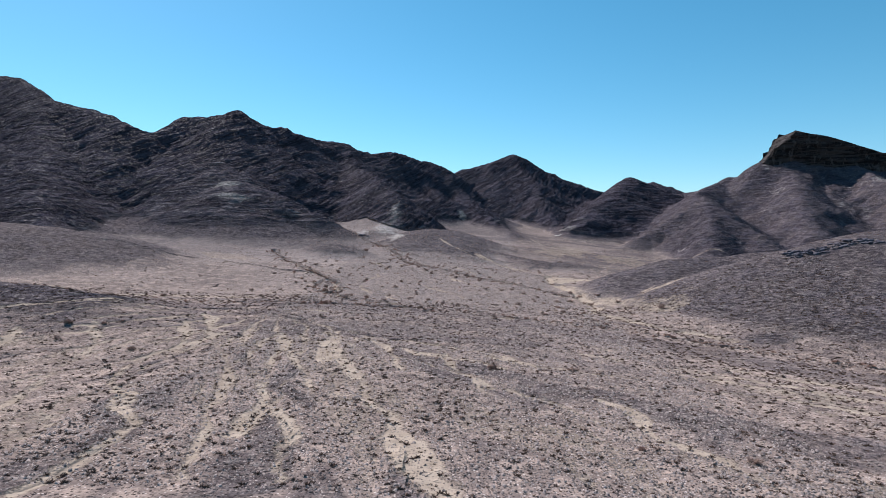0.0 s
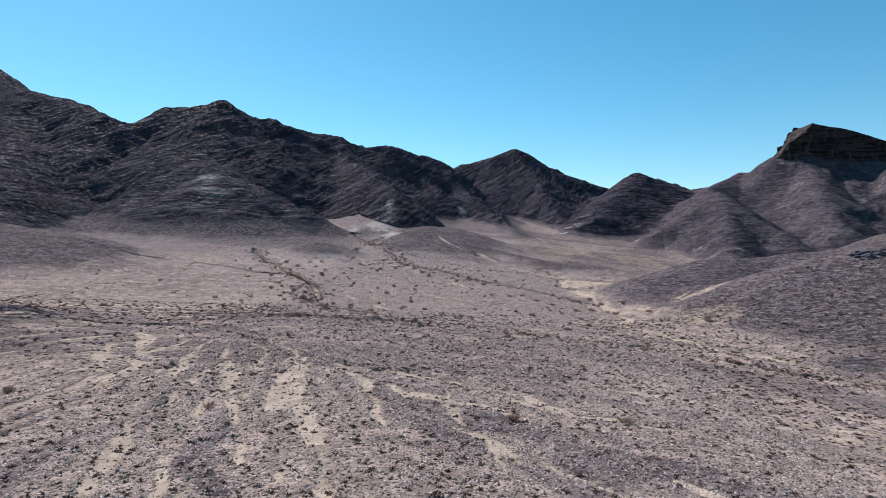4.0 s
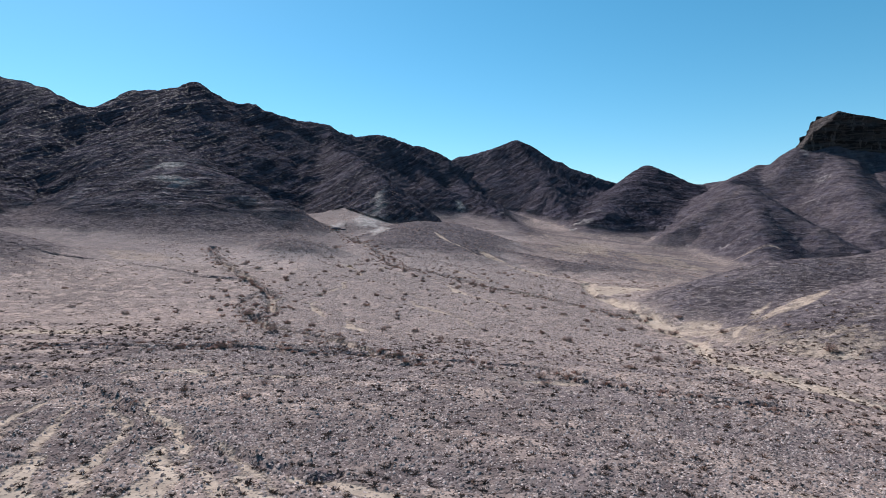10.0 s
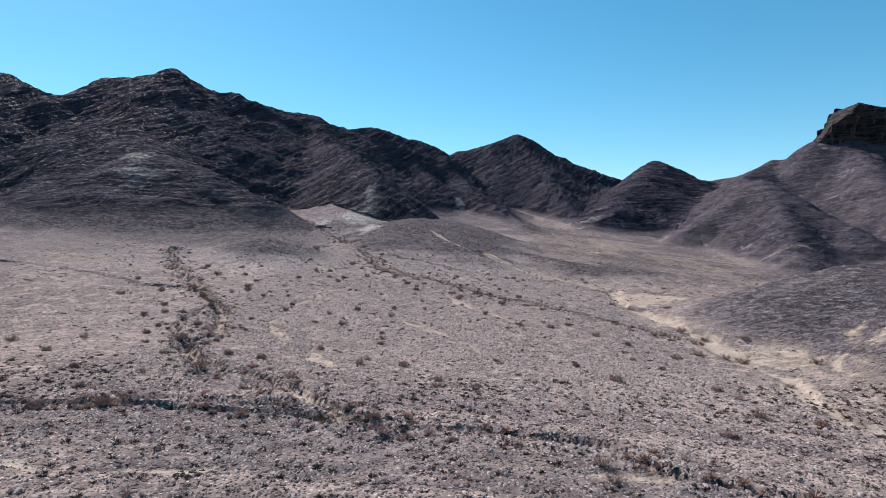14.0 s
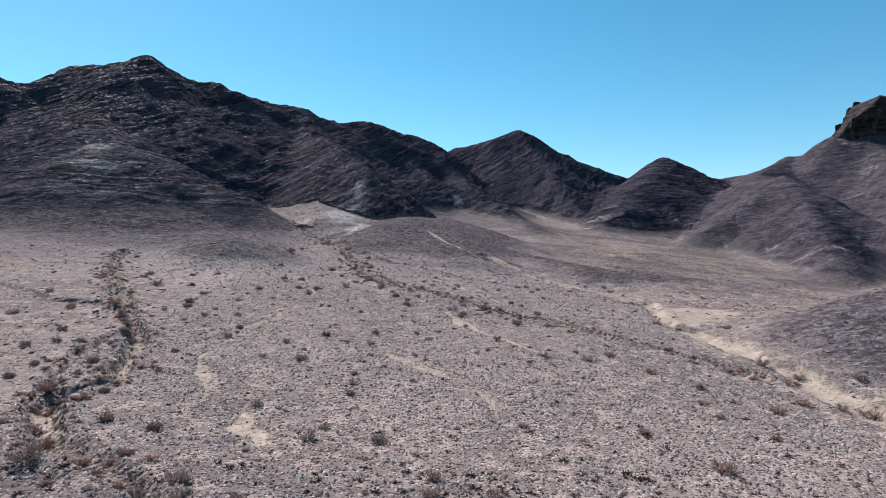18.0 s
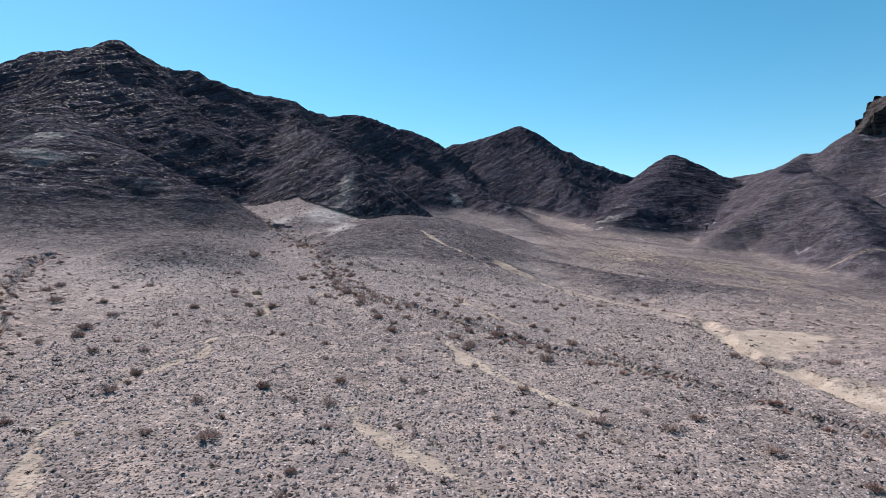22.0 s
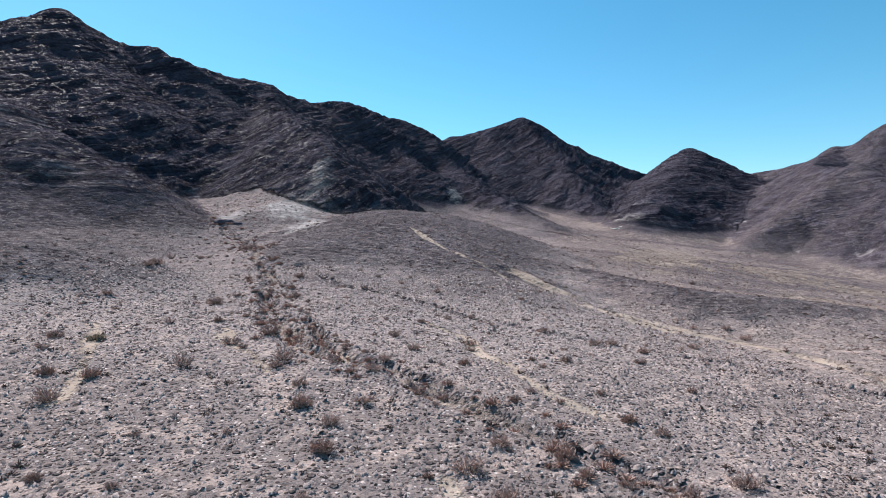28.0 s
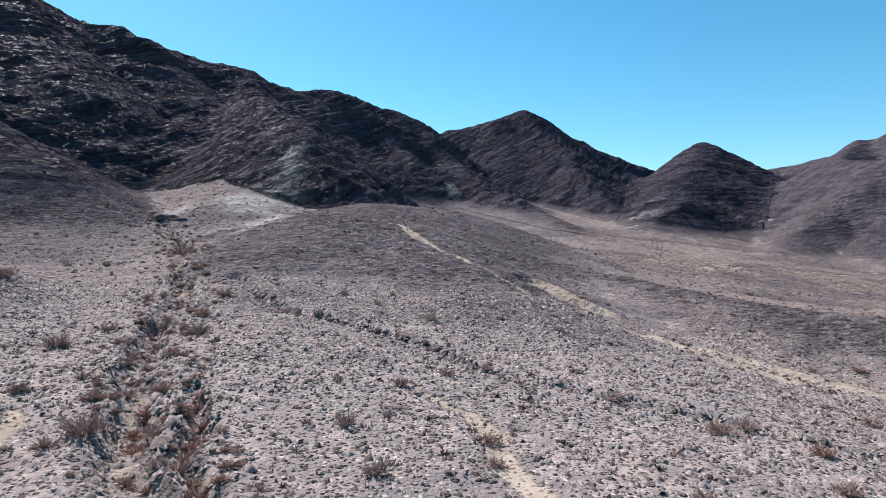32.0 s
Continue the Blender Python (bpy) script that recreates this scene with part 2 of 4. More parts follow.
def cliff_rock():
    n = Nodes("cliff_rock", 0.6)
    beds = n.noise(1.0, 6, 0.7, n.squash(0.05, 0.05, 0.5), 0.5)
    colour = n.mix(n.ramp(beds, 0.44, 0.56), (0.018, 0.0148, 0.0155), (0.062, 0.051, 0.050))
    colour = n.mix(n.ramp(n.noise(1.0, 5, 0.7, n.squash(0.3, 0.3, 0.09)), 0.54, 0.60, 0.0, 0.6), colour, (0.125, 0.104, 0.10))
    colour = n.mix(n.ramp(n.noise(4, 6, 0.8), 0.53, 0.57, 0.0, 0.6), colour, (0.065, 0.052, 0.050))
    return n.done(colour, n.math("ADD", n.math("MULTIPLY", beds, 2.0), n.noise(4, 7, 0.8)), 1.6)


def dry_plant(name, low, high):
    n = Nodes(name, 0.85)
    isle = n.put("ShaderNodeNewGeometry").outputs["Random Per Island"]
    tone = n.put("ShaderNodeObjectInfo").outputs["Random"]
    colour = n.mix(n.math("MULTIPLY", n.math("ADD", isle, tone), 0.5), low, high)
    return n.done(n.mix(n.ramp(n.noise(0.15, 3), 0.3, 0.7, 0.0, 0.4), colour, high))


GROUND = desert_material()
STONE = plain_rock("weathered_stone", (0.06, 0.051, 0.053), (0.33, 0.275, 0.265), 0.5)
CLIFF = cliff_rock()
LEDGE = plain_rock("ledge_rock", (0.022, 0.02, 0.026), (0.10, 0.092, 0.112), 0.8)
QUARTZ = plain_rock("pale_quartz", (0.42, 0.39, 0.36), (0.62, 0.58, 0.54), 1.0)
TWIG = dry_plant("dry_twigs", (0.24, 0.158, 0.135), (0.48, 0.348, 0.30))
BARK = dry_plant("grey_stems", (0.10, 0.068, 0.057), (0.20, 0.142, 0.12))
STRAW = dry_plant("dry_straw", (0.17, 0.135, 0.10), (0.36, 0.29, 0.215))
RUST = dry_plant("rust_brown_twigs", (0.21, 0.13, 0.105), (0.42, 0.282, 0.235))
DUSKY = dry_plant("dusky_dry_grass", (0.07, 0.044, 0.036), (0.19, 0.128, 0.105))
DARKSTONE = plain_rock("dark_wash_stone", (0.035, 0.029, 0.030), (0.30, 0.245, 0.23), 0.5)

# ---- the lie of the land ----
def lattice(i, j, seed):
    """A repeatable random value in 0..1 for each whole-numbered cell."""
    n = (i.astype(np.int64) * 374761393 + j.astype(np.int64) * 668265263 + seed * 974634777) & 0x7FFFFFFF
    n = ((n ^ (n >> 13)) * 1274126177) & 0x7FFFFFFF
    n = ((n ^ (n >> 16)) * 2246822519) & 0x7FFFFFFF
    return (n & 0xFFFF) / 65535.0


def noise2(x, y, seed=0):
    """Smooth value noise, -1 to 1."""
    i, j = np.floor(x), np.floor(y)
    u, v = x - i, y - j
    u, v = u * u * u * (u * (u * 6 - 15) + 10), v * v * v * (v * (v * 6 - 15) + 10)
    a, b = lattice(i, j, seed), lattice(i + 1, j, seed)
    c, d = lattice(i, j + 1, seed), lattice(i + 1, j + 1, seed)
    return 2 * ((a + (b - a) * u) * (1 - v) + (c + (d - c) * u) * v) - 1


def fbm(x, y, size, octaves, seed=0, gain=0.5):
    total, amp = 0.0, 1.0
    for k in range(octaves):
        total = total + amp * noise2((x * 0.8 + y * 0.6) / size + 17.3 * k, (y * 0.8 - x * 0.6) / size - 9.1 * k, seed + k)
        size, amp = size * 0.5, amp * gain
    return total


def ridged(x, y, size, octaves, seed=0, gain=0.5):
    total, amp = 0.0, 1.0
    for k in range(octaves):
        total = total + amp * (1 - 2 * np.abs(noise2((x * 0.6 - y * 0.8) / size + 5.7 * k, (y * 0.6 + x * 0.8) / size + 3.3 * k, seed + k)))
        size, amp = size * 0.5, amp * gain
    return total


def step(a, b, v):
    s = np.clip((v - a) / (b - a), 0, 1)
    return s * s * (3 - 2 * s)


def smax(a, b, k):
    h = np.maximum(k - np.abs(a - b), 0) / k
    return np.maximum(a, b) + h * h * k * 0.25


def beside(x, y, line, reach):
    """Which places lie within reach of a line's bounding box."""
    xs, ys = [p[0] for p in line], [p[1] for p in line]
    return (x > min(xs) - reach) & (x < max(xs) + reach) & (y > min(ys) - reach) & (y < max(ys) + reach)


def along(x, y, line):
    """Distance to a line of points, the way along it, its third value there, and the side."""
    best = np.full(x.shape, 1e9)
    way, val, side = np.zeros(x.shape), np.zeros(x.shape), np.zeros(x.shape)
    run = 0.0
    for a, b in zip(line[:-1], line[1:]):
        dx, dy = b[0] - a[0], b[1] - a[1]
        size = math.hypot(dx, dy)
        s = np.clip(((x - a[0]) * dx + (y - a[1]) * dy) / size ** 2, 0, 1)
        px, py = x - a[0] - s * dx, y - a[1] - s * dy
        d = np.hypot(px, py)
        near = d < best
        best = np.where(near, d, best)
        way = np.where(near, run + s * size, way)
        val = np.where(near, a[2] + s * (b[2] - a[2]), val)
        side = np.where(near, dx * (y - a[1]) - dy * (x - a[0]), side)
        run += size
    return best, way, val, side


def crest_height(x, y, line, slope, bend, flute, seed):
    """The height of a hill that falls off to both sides of its crest, with gullies down its flanks."""
    best = np.full(x.shape, -1e9)
    run = 0.0
    for a, b in zip(line[:-1], line[1:]):
        dx, dy = b[0] - a[0], b[1] - a[1]
        size = math.hypot(dx, dy)
        s = np.clip(((x - a[0]) * dx + (y - a[1]) * dy) / size ** 2, 0, 1)
        d = np.hypot(x - a[0] - s * dx, y - a[1] - s * dy)
        h = a[2] + s * (b[2] - a[2]) - slope * (np.sqrt(d * d + bend * bend) - bend)
        if flute:
            u = run + s * size
            sway = u + 5 * noise2(d / 25, u / 40, seed + 3)
            h = h - flute * step(2, 45, d) * (0.65 + 0.75 * ridged(sway, d * 0.22, 26, 2, seed + 11))
        best = np.maximum(best, h)
        run += size
    return best


def fan(x, y):
    """The stony plain that climbs towards the mountains in shallow steps."""
    u = 2.2 * np.tanh(x / 220)
    v = np.clip(y / 100, 0, 3.0)
    z = 11.86 - 1.9 * v + 3.49 * v * v - 0.385 * v ** 3 + u * (-4.82 + 1.9 * v - 1.2 * v * v - 0.54 * u - 0.46 * u * v)
    z = z + 0.13 * np.clip(y - 300, 0, 330) + 0.012 * np.clip(y, -400, 0)
    z = z + np.exp(-(x / 75) ** 4) * (0.85 * np.exp(-((y - 122) / 22) ** 2) - 1.15 * np.exp(-((y - 167) / 15) ** 2) + 0.9 * np.exp(-((y - 214) / 15) ** 2))
    d, _, dip, _ = along(x, y, VALLEY)
    return z - dip * np.exp(-(d / 15) ** 2)


VALLEY = [(90, 80, 0.0), (56, 113, 0.2), (47, 158, 0.3), (42, 170, 0.6), (38, 192, 0.5), (43, 218, 0.6), (42, 240, 1.2), (38, 252, 2.0), (27, 258, 1.6), (20, 280, 0.8), (16, 300, 0.0)]

# name: crest points, slope, rounding of the crest, depth of the gullies, softness of the foot, how rocky, how dark
HILLS = {
    "mountain_range": ([(-560, 600, 205), (-450, 550, 186), (-372, 513, 175), (-300, 450, 141), (-255, 425, 128), (-215, 400, 112), (-197, 394, 105),
                        (-186, 424, 123), (-167, 418, 120.5), (-148, 415, 125), (-130, 432, 117.5), (-112, 440, 114.6), (-96, 462, 110.2), (-81, 477, 111.6),
                        (-60, 490, 106.6), (-41, 503, 107.8), (-12, 525, 104.6), (3, 540, 97.5), (25, 552, 75)], 0.7, 5, 8, 3.6, 1, 1),
    "bedded_spur": ([(-81, 477, 108), (-60, 420, 86), (-38, 370, 70), (-27, 345, 57), (-15, 335, 44), (-4, 330, 37), (8, 324, 31)], 0.8, 4, 2.5, 3, 1, 0.9),
    "middle_spur": ([(3, 540, 93), (18, 490, 68), (32, 440, 52), (45, 392, 38), (54, 368, 30)], 0.5, 4, 4.5, 6, 1, 0.9),
    "western_spur": ([(-300, 450, 137), (-235, 350, 86), (-185, 270, 52), (-165, 235, 38)], 0.55, 6, 4, 8, 0.8, 0.9),
    "grey_foothill": ([(-155, 400, 98), (-130, 345, 76), (-119, 330, 67), (-108, 328, 63), (-90, 318, 56), (-70, 310, 46), (-57, 303, 39), (-46, 300, 33)], 0.48, 7, 6, 5, 0.5, 0.93),
    "central_peak": ([(-15, 575, 92), (20, 578, 105), (45, 588, 112), (72, 598, 119.2), (83, 604, 117.6), (105, 615, 106), (143, 633, 95), (190, 660, 88), (240, 690, 80)], 0.68, 5, 8, 3.6, 1, 1),
    "central_spur": ([(72, 598, 118), (84, 555, 90), (86, 520, 72), (88, 480, 52), (84, 455, 40)], 0.62, 4, 3, 8, 1, 0.95),
    "far_summit": ([(290, 900, 110), (322, 900, 125), (345, 905, 119), (390, 915, 104)], 0.6, 8, 2, 3.6, 0.8, 0.9),
    "arched_hill": ([(230, 596, 80), (200, 582, 89), (182, 572, 94), (160, 535, 79), (130, 490, 62), (99, 438, 46), (91, 425, 37), (86, 414, 31)], 0.57, 8, 5, 9, 0.95, 0.95),
    "butte": ([(228, 600, 80), (254, 615, 84), (272, 570, 87.2), (275, 540, 93.5), (279, 516, 102), (305, 515, 104), (340, 500, 96), (400, 470, 83), (480, 430, 72)], 0.62, 5, 8, 8, 0.33, 0.97),
    "butte_spur": ([(265, 545, 92), (230, 510, 80), (207, 480, 71), (189, 426, 63), (178, 392, 50), (167, 362, 37.5), (158, 343, 28), (152, 332, 23)], 0.6, 4, 6, 5, 0.33, 1.0),
    "west_rib": ([(200, 458, 66), (187, 424, 62.5), (168, 416, 52.5), (150, 410, 42.5), (133, 402, 34), (118, 394, 27)], 0.66, 4, 4, 5, 0.33, 0.9),
    "east_rib": ([(187, 424, 62.5), (189, 402, 54), (191, 385, 46), (196, 362, 35.5), (200, 344, 25)], 0.62, 4, 4, 5, 0.33, 0.95),
    "eastern_spur": ([(303, 516, 102), (275, 455, 76), (248, 402, 52), (236, 370, 39)], 0.55, 5, 9, 9, 0.33, 0.95),
    "outer_spur": ([(345, 495, 95), (332, 420, 68), (312, 370, 47), (300, 340, 38)], 0.55, 5, 9, 9, 0.33, 0.9),
    "low_nose": ([(2, 332, 38), (-9, 316, 37.6), (-14, 296, 34.8), (-16, 278, 31.2), (-12, 260, 26.8), (-8, 244, 23.7)], 0.36, 10, 0.5, 3.1, 0.08, 0.82),
    "trail_slope": ([(-8, 318, 37), (-3, 296, 33.5), (2, 274, 28.6), (7, 258, 25.2), (11, 244, 21.5)], 0.37, 8, 0.3, 3, 0.06, 0.82),
    "near_hill": ([(230, 310, 37), (180, 250, 35), (150, 208, 34), (124, 170, 33), (107, 155, 31.8), (92, 153, 28.6), (82, 153, 25.8), (71, 155, 21.4), (61, 154, 16.6), (55, 152, 14)], 0.40, 8, 1.8, 3.1, 0.14, 0.84),
    "smooth_hill": ([(50, 191, 14.0), (57, 190, 18.4), (64, 190, 22.4), (75, 191, 25.2), (95, 198, 26.0), (118, 192, 29)], 0.42, 7, 0.6, 2.7, 0.15, 0.9),
    "low_ridge": ([(22, 300, 26.4), (31, 284, 24.8), (38, 267, 23.2), (46, 263, 22.2), (60, 262, 21), (80, 258, 18.5), (98, 252, 14.5)], 0.40, 5, 0.5, 1.8, 0.15, 0.98),
    "sandy_apron": ([(-43, 346, 47), (-35, 320, 40), (-29, 300, 33), (-26, 284, 28)], 0.36, 5, 0.3, 3, 0.0, 0.0),
    "round_mound": ([(-53, 251, 29.8), (-47, 245, 30.6), (-40, 249, 29)], 0.55, 7, 0.3, 2.2, 0.1, 0.75),
    "western_mound": ([(-175, 225, 39), (-148, 216, 36.5), (-128, 216, 34)], 0.33, 12, 0.4, 2.7, 0.1, 0.7),
    "dark_hillock": ([(-150, 134, 25.5), (-90, 122, 21.5), (-73, 120, 20.0), (-62, 119, 17)], 0.26, 8, 0.3, 2.2, 0.1, 1.0),
}


def hills(x, y):
    """Height without fine relief, and which hill each place belongs to (-1: the plain)."""
    z = fan(x, y)
    owner = np.full(x.shape, -1)
    top = z.copy()
    for k, (name, (line, slope, bend, flute, soft, rocky, dark)) in enumerate(HILLS.items()):
        m = beside(x, y, line, max(p[2] for p in line) / slope + 2 * bend)
        h = crest_height(x[m], y[m], line, slope, bend, flute, 40 + 7 * k)
        owner[m] = np.where(h > top[m], k, owner[m])
        top[m] = np.maximum(top[m], h)
        z[m] = smax(z[m], h, soft)
    return z, owner

# ---- washes, sand tracks and patches ----
WASHES, TRACKS = [], []


def wash(line, wide, deep, sandy):
    """A dry stream bed cut into the plain: way points, width, depth and how much sand lies in it."""
    WASHES.append(([(x, y, 0) for x, y in line], wide, deep, sandy))


def track(line, wide, sandy):
    """A shallow pale runnel."""
    TRACKS.append(([(x, y, 0) for x, y in line], wide, sandy))


# the main creek across the plain, with undercut banks
wash([(-95, 128), (-60, 131), (-44, 134), (-38, 134.5), (-33, 135), (-28, 136), (-22, 135.3), (-16, 135.1), (-12.6, 135), (-9, 133.8), (-4.3, 131.7), (1.2, 131.9), (5.1, 132.2), (9.8, 130.6), (13.6, 128.7), (16.7, 125.6), (20, 123.6), (24, 122.5), (27, 121), (34, 119), (50, 109), (75, 92), (130, 60)], 0.6, 0.9, 0.25)
wash([(-28, 137.5), (-21, 138.5), (-14, 138), (-8, 136.5), (-3, 134)], 0.6, 0.5, 0.5)
wash([(-75, 118), (-58, 119), (-53, 120.3), (-49.8, 123), (-44.3, 122.7), (-39.7, 121.2), (-34.2, 117.3), (-30.5, 115.2), (-26.9, 113.7), (-24.5, 110.2), (-18, 106), (-8, 102)], 0.7, 0.45, 0.1)
# its sandy tributary, and the ledge that leads to it from the west
wash([(-72, 250), (-60.6, 224), (-50.7, 206.5), (-43.2, 195.5), (-36.5, 186), (-34, 182), (-32, 175.5), (-30.8, 168), (-30.8, 162.5), (-30.2, 159), (-27.5, 154), (-24.9, 150.5), (-21.1, 149), (-15.7, 143.8), (-10.8, 138.5), (-7.5, 134.5), (-4.8, 132)], 1.0, 0.9, 0.55)
wash([(-36, 184), (-37.5, 176), (-35.5, 168), (-32, 160)], 0.7, 0.5, 0.6)
wash([(-120, 207), (-97, 209), (-88, 214), (-80, 213), (-68, 206), (-55, 196.5), (-48, 195.3), (-40.3, 190)], 0.8, 0.4, 0.3)
# the wash full of scrub that comes down from the mouth of the gully
wash([(-46, 303), (-40, 297.5), (-32.6, 284.7), (-24, 263.5), (-20.7, 255), (-16.9, 245), (-15.2, 237.5), (-13, 230.5), (-11, 225.5), (-8.9, 222), (-6, 218.6), (-3.5, 217.5), (-0.9, 214.6), (1.3, 212), (4.2, 209.2), (6, 206.5), (10.2, 203), (13.4, 200), (18, 197), (21.2, 194.3), (25.6, 191), (29.5, 188.3), (37, 178)], 0.9, 0.55, 0.42)
wash([(-16.8, 244.3), (-13.8, 236), (-9.3, 227.2), (-7.2, 222.8), (-4.5, 219)], 0.7, 0.5, 0.6)
wash([(-17.4, 257.8), (-9.5, 248.2), (-5.3, 245.9), (-0.4, 242.4), (2.2, 240.4), (5.7, 236.8), (9.5, 234.7), (12.8, 233.1), (16.7, 231.3), (18.9, 230.2), (23.2, 228.2), (30, 224), (37, 216)], 0.7, 0.4, 0.1)
# sandy wash along the foot of the eastern hills
wash([(14, 267), (16.5, 264.5), (21.6, 259.5), (26.6, 250.5), (32, 247), (38, 243.5), (41, 236), (42, 226), (38, 212), (36, 203), (40, 191), (41, 178), (42, 169), (41.4, 158), (38, 147), (36.5, 138), (39, 133), (44, 126), (56, 112)], 1.5, 0.5, 0.75)
wash([(50, 380), (65.5, 366), (82, 360), (94, 349), (101.7, 333), (112, 317), (124, 300)], 2.4, 0.6, 0.5)

track([(-29.2, 103), (-26, 96.9), (-24.8, 91), (-24, 82), (-22.7, 74.6), (-20.5, 66), (-19, 54)], 0.9, 0.85)
track([(-19.9, 97), (-16.4, 88), (-13, 79.8), (-10.2, 73), (-8, 66.1), (-5.4, 60.7), (-4, 56.6), (-2.9, 51.5), (-1.7, 46), (1, 36)], 1.3, 0.95)
track([(-48, 109.5), (-43.4, 100), (-41, 89.2), (-42.8, 82.5), (-40.1, 72.3), (-38.8, 69), (-34.4, 65.4), (-33.4, 61.4), (-30.1, 56.4), (-28.7, 50.6), (-29, 40)], 0.8, 0.85)
track([(-36, 105), (-27.8, 84.6), (-23.1, 72.1), (-18.3, 61.5), (-14.6, 55.5), (-12, 44)], 0.7, 0.7)
track([(-47, 117.6), (-39.1, 100.5), (-32.2, 87.1), (-27.1, 73.9), (-25.1, 64), (-22.3, 55.2), (-20, 44)], 0.8, 0.75)
track([(-62, 104), (-55, 92), (-51, 80), (-46, 68), (-44, 52), (-40, 42)], 0.8, 0.7)
track([(-72, 100), (-66, 84), (-62, 70), (-60, 54)], 0.9, 0.7)
track([(6.4, 93.2), (10.7, 87.6), (16.5, 85.1), (22.2, 83.8), (26.7, 81.9), (29.1, 78.6), (35, 76.5), (42.2, 75), (48.6, 72.8), (60, 66)], 0.55, 0.8)
track([(19.6, 71.3), (21.3, 66.4), (21.2, 61.3), (21.7, 57.4), (23.8, 54.8), (25.5, 52.7), (27, 44)], 0.75, 0.85)
track([(0.6, 92.3), (2.3, 80.8), (4.1, 74.7), (7.5, 70), (9.7, 66.7), (12.1, 64.3), (14.6, 60.8), (15.5, 54)], 0.5, 0.7)
track([(-21, 104.4), (-18.9, 100.7), (-17.9, 94.4), (-18.3, 90.4), (-17.3, 84.6)], 0.9, 0.75)
track([(7.2, 95), (9.6, 92.2), (11.5, 88.2), (15.1, 86.3), (19.1, 85.2)], 0.7, 0.85)
track([(-10.3, 101.7), (-4.5, 99.2), (0.8, 97.6), (4.3, 95.9), (7.2, 95)], 0.7, 0.7)
track([(-7, 94.1), (-3.9, 91.3), (0.7, 90.1), (4.5, 88.3), (9, 84)], 0.8, 0.75)
track([(-14, 101), (-10, 95), (-7, 88), (-6, 80)], 0.8, 0.7)
track([(-33.8, 122), (-27, 123.5), (-17.8, 123.8), (-8.6, 124.8), (-0.9, 126.3), (6.1, 126.6), (15.9, 125.8)], 0.7, 0.55)
track([(1.6, 200.7), (3.9, 194.5), (5.6, 192), (7.6, 189), (10.5, 185.5), (12, 183), (14, 177)], 0.75, 0.9)
track([(-5, 180.8), (-2.2, 175.4), (2, 172.6), (3.5, 168.5), (4.9, 164.6), (5.9, 157.8)], 0.7, 0.7)
track([(-24.8, 178), (-22.3, 170.3), (-20.7, 165.4)], 0.6, 0.7)
track([(-16.3, 162.3), (-14.4, 157.3), (-11.8, 153.7)], 0.6, 0.65)
track([(3.8, 230), (5.9, 223.2), (7, 219), (9.2, 213.1), (11.5, 209)], 0.5, 0.85)
track([(1.4, 232.1), (4.6, 228.8), (5.5, 226.1), (5.8, 223.3)], 0.45, 0.85)
track([(-21.5, 197.4), (-21.9, 193.7), (-22.8, 190.1), (-23.9, 186.8), (-24.9, 184.3)], 0.55, 0.7)
track([(-17.7, 228), (-12.1, 218.7), (-9.3, 214.4)], 0.55, 0.7)
track([(-27.8, 226.4), (-23.7, 218), (-20.7, 211.7), (-19.7, 207)], 0.6, 0.75)
track([(-9.6, 192.5), (-4, 183), (2.3, 173.3)], 0.5, 0.45)
track([(-2.6, 290), (2.6, 279.8), (7.4, 269.6), (10.4, 264.7), (14, 260), (17.5, 255), (22, 251)], 0.42, 1.3)
track([(64, 330), (84, 345), (120, 352), (160, 338)], 1.6, 0.55)
track([(58, 385), (64, 360), (80, 330), (110, 305)], 1.4, 0.55)
track([(40, 300), (60, 288), (90, 282), (130, 285)], 1.0, 0.5)
track([(62, 172), (56, 166), (50, 160), (44, 152)], 0.8, 0.55)
rng = np.random.default_rng(21)
for k in range(26):  # thin runnels that spread over the foreland from the mouth of the wash
    turn, first, size = radians(-72 + 4.4 * k + rng.normal(0, 2.0)), rng.uniform(14, 40), rng.uniform(25, 60)
    bend = rng.normal(0, 0.12)
    line = [(-34 + r * math.sin(turn + bend * s), 128 - r * math.cos(turn + bend * s), 0) for s, r in ((q / 6, first + size * q / 6) for q in range(7))]
    TRACKS.append((line, rng.uniform(0.35, 0.6), rng.uniform(0.5, 0.75)))
PATCHES = [
    # sand lying open: (x, y, half length, half width, turn, strength)
    (47, 213, 9.5, 5.5, 0.75, 0.85), (39, 208, 3.0, 6.0, 0.3, 0.7), (41, 190, 3.0, 10, 0.1, 0.42), (46, 165, 6, 8, -0.3, 0.5), (53, 143, 8, 7, 0.2, 0.45), (48, 152, 5, 10, 0.0, 0.4),
    (70, 345, 14, 34, -0.5, 0.42), (104, 330, 16, 22, 0.5, 0.4), (84, 290, 12, 14, 0.3, 0.42), (30, 249, 10, 4.5, -0.45, 0.8), (18, 264, 3.5, 7, 0.5, 0.75), (62, 163, 9, 3.5, 0.5, 0.55), (-84, 226, 18, 7, -0.5, 0.4),
]
PALES = [(-30, 314, 9, 15, 1.0), (-23, 296, 5, 13, 1.2), (-42, 308, 8, 8, 0.8), (-27, 330, 6, 14, 0.8), (-118, 320, 9, 6, 1.1), (-110, 305, 12, 4, 1.0), (92, 436, 9, 16, 0.8), (104, 455, 7, 12, 0.6), (14, 443, 5, 9, 0.9)]
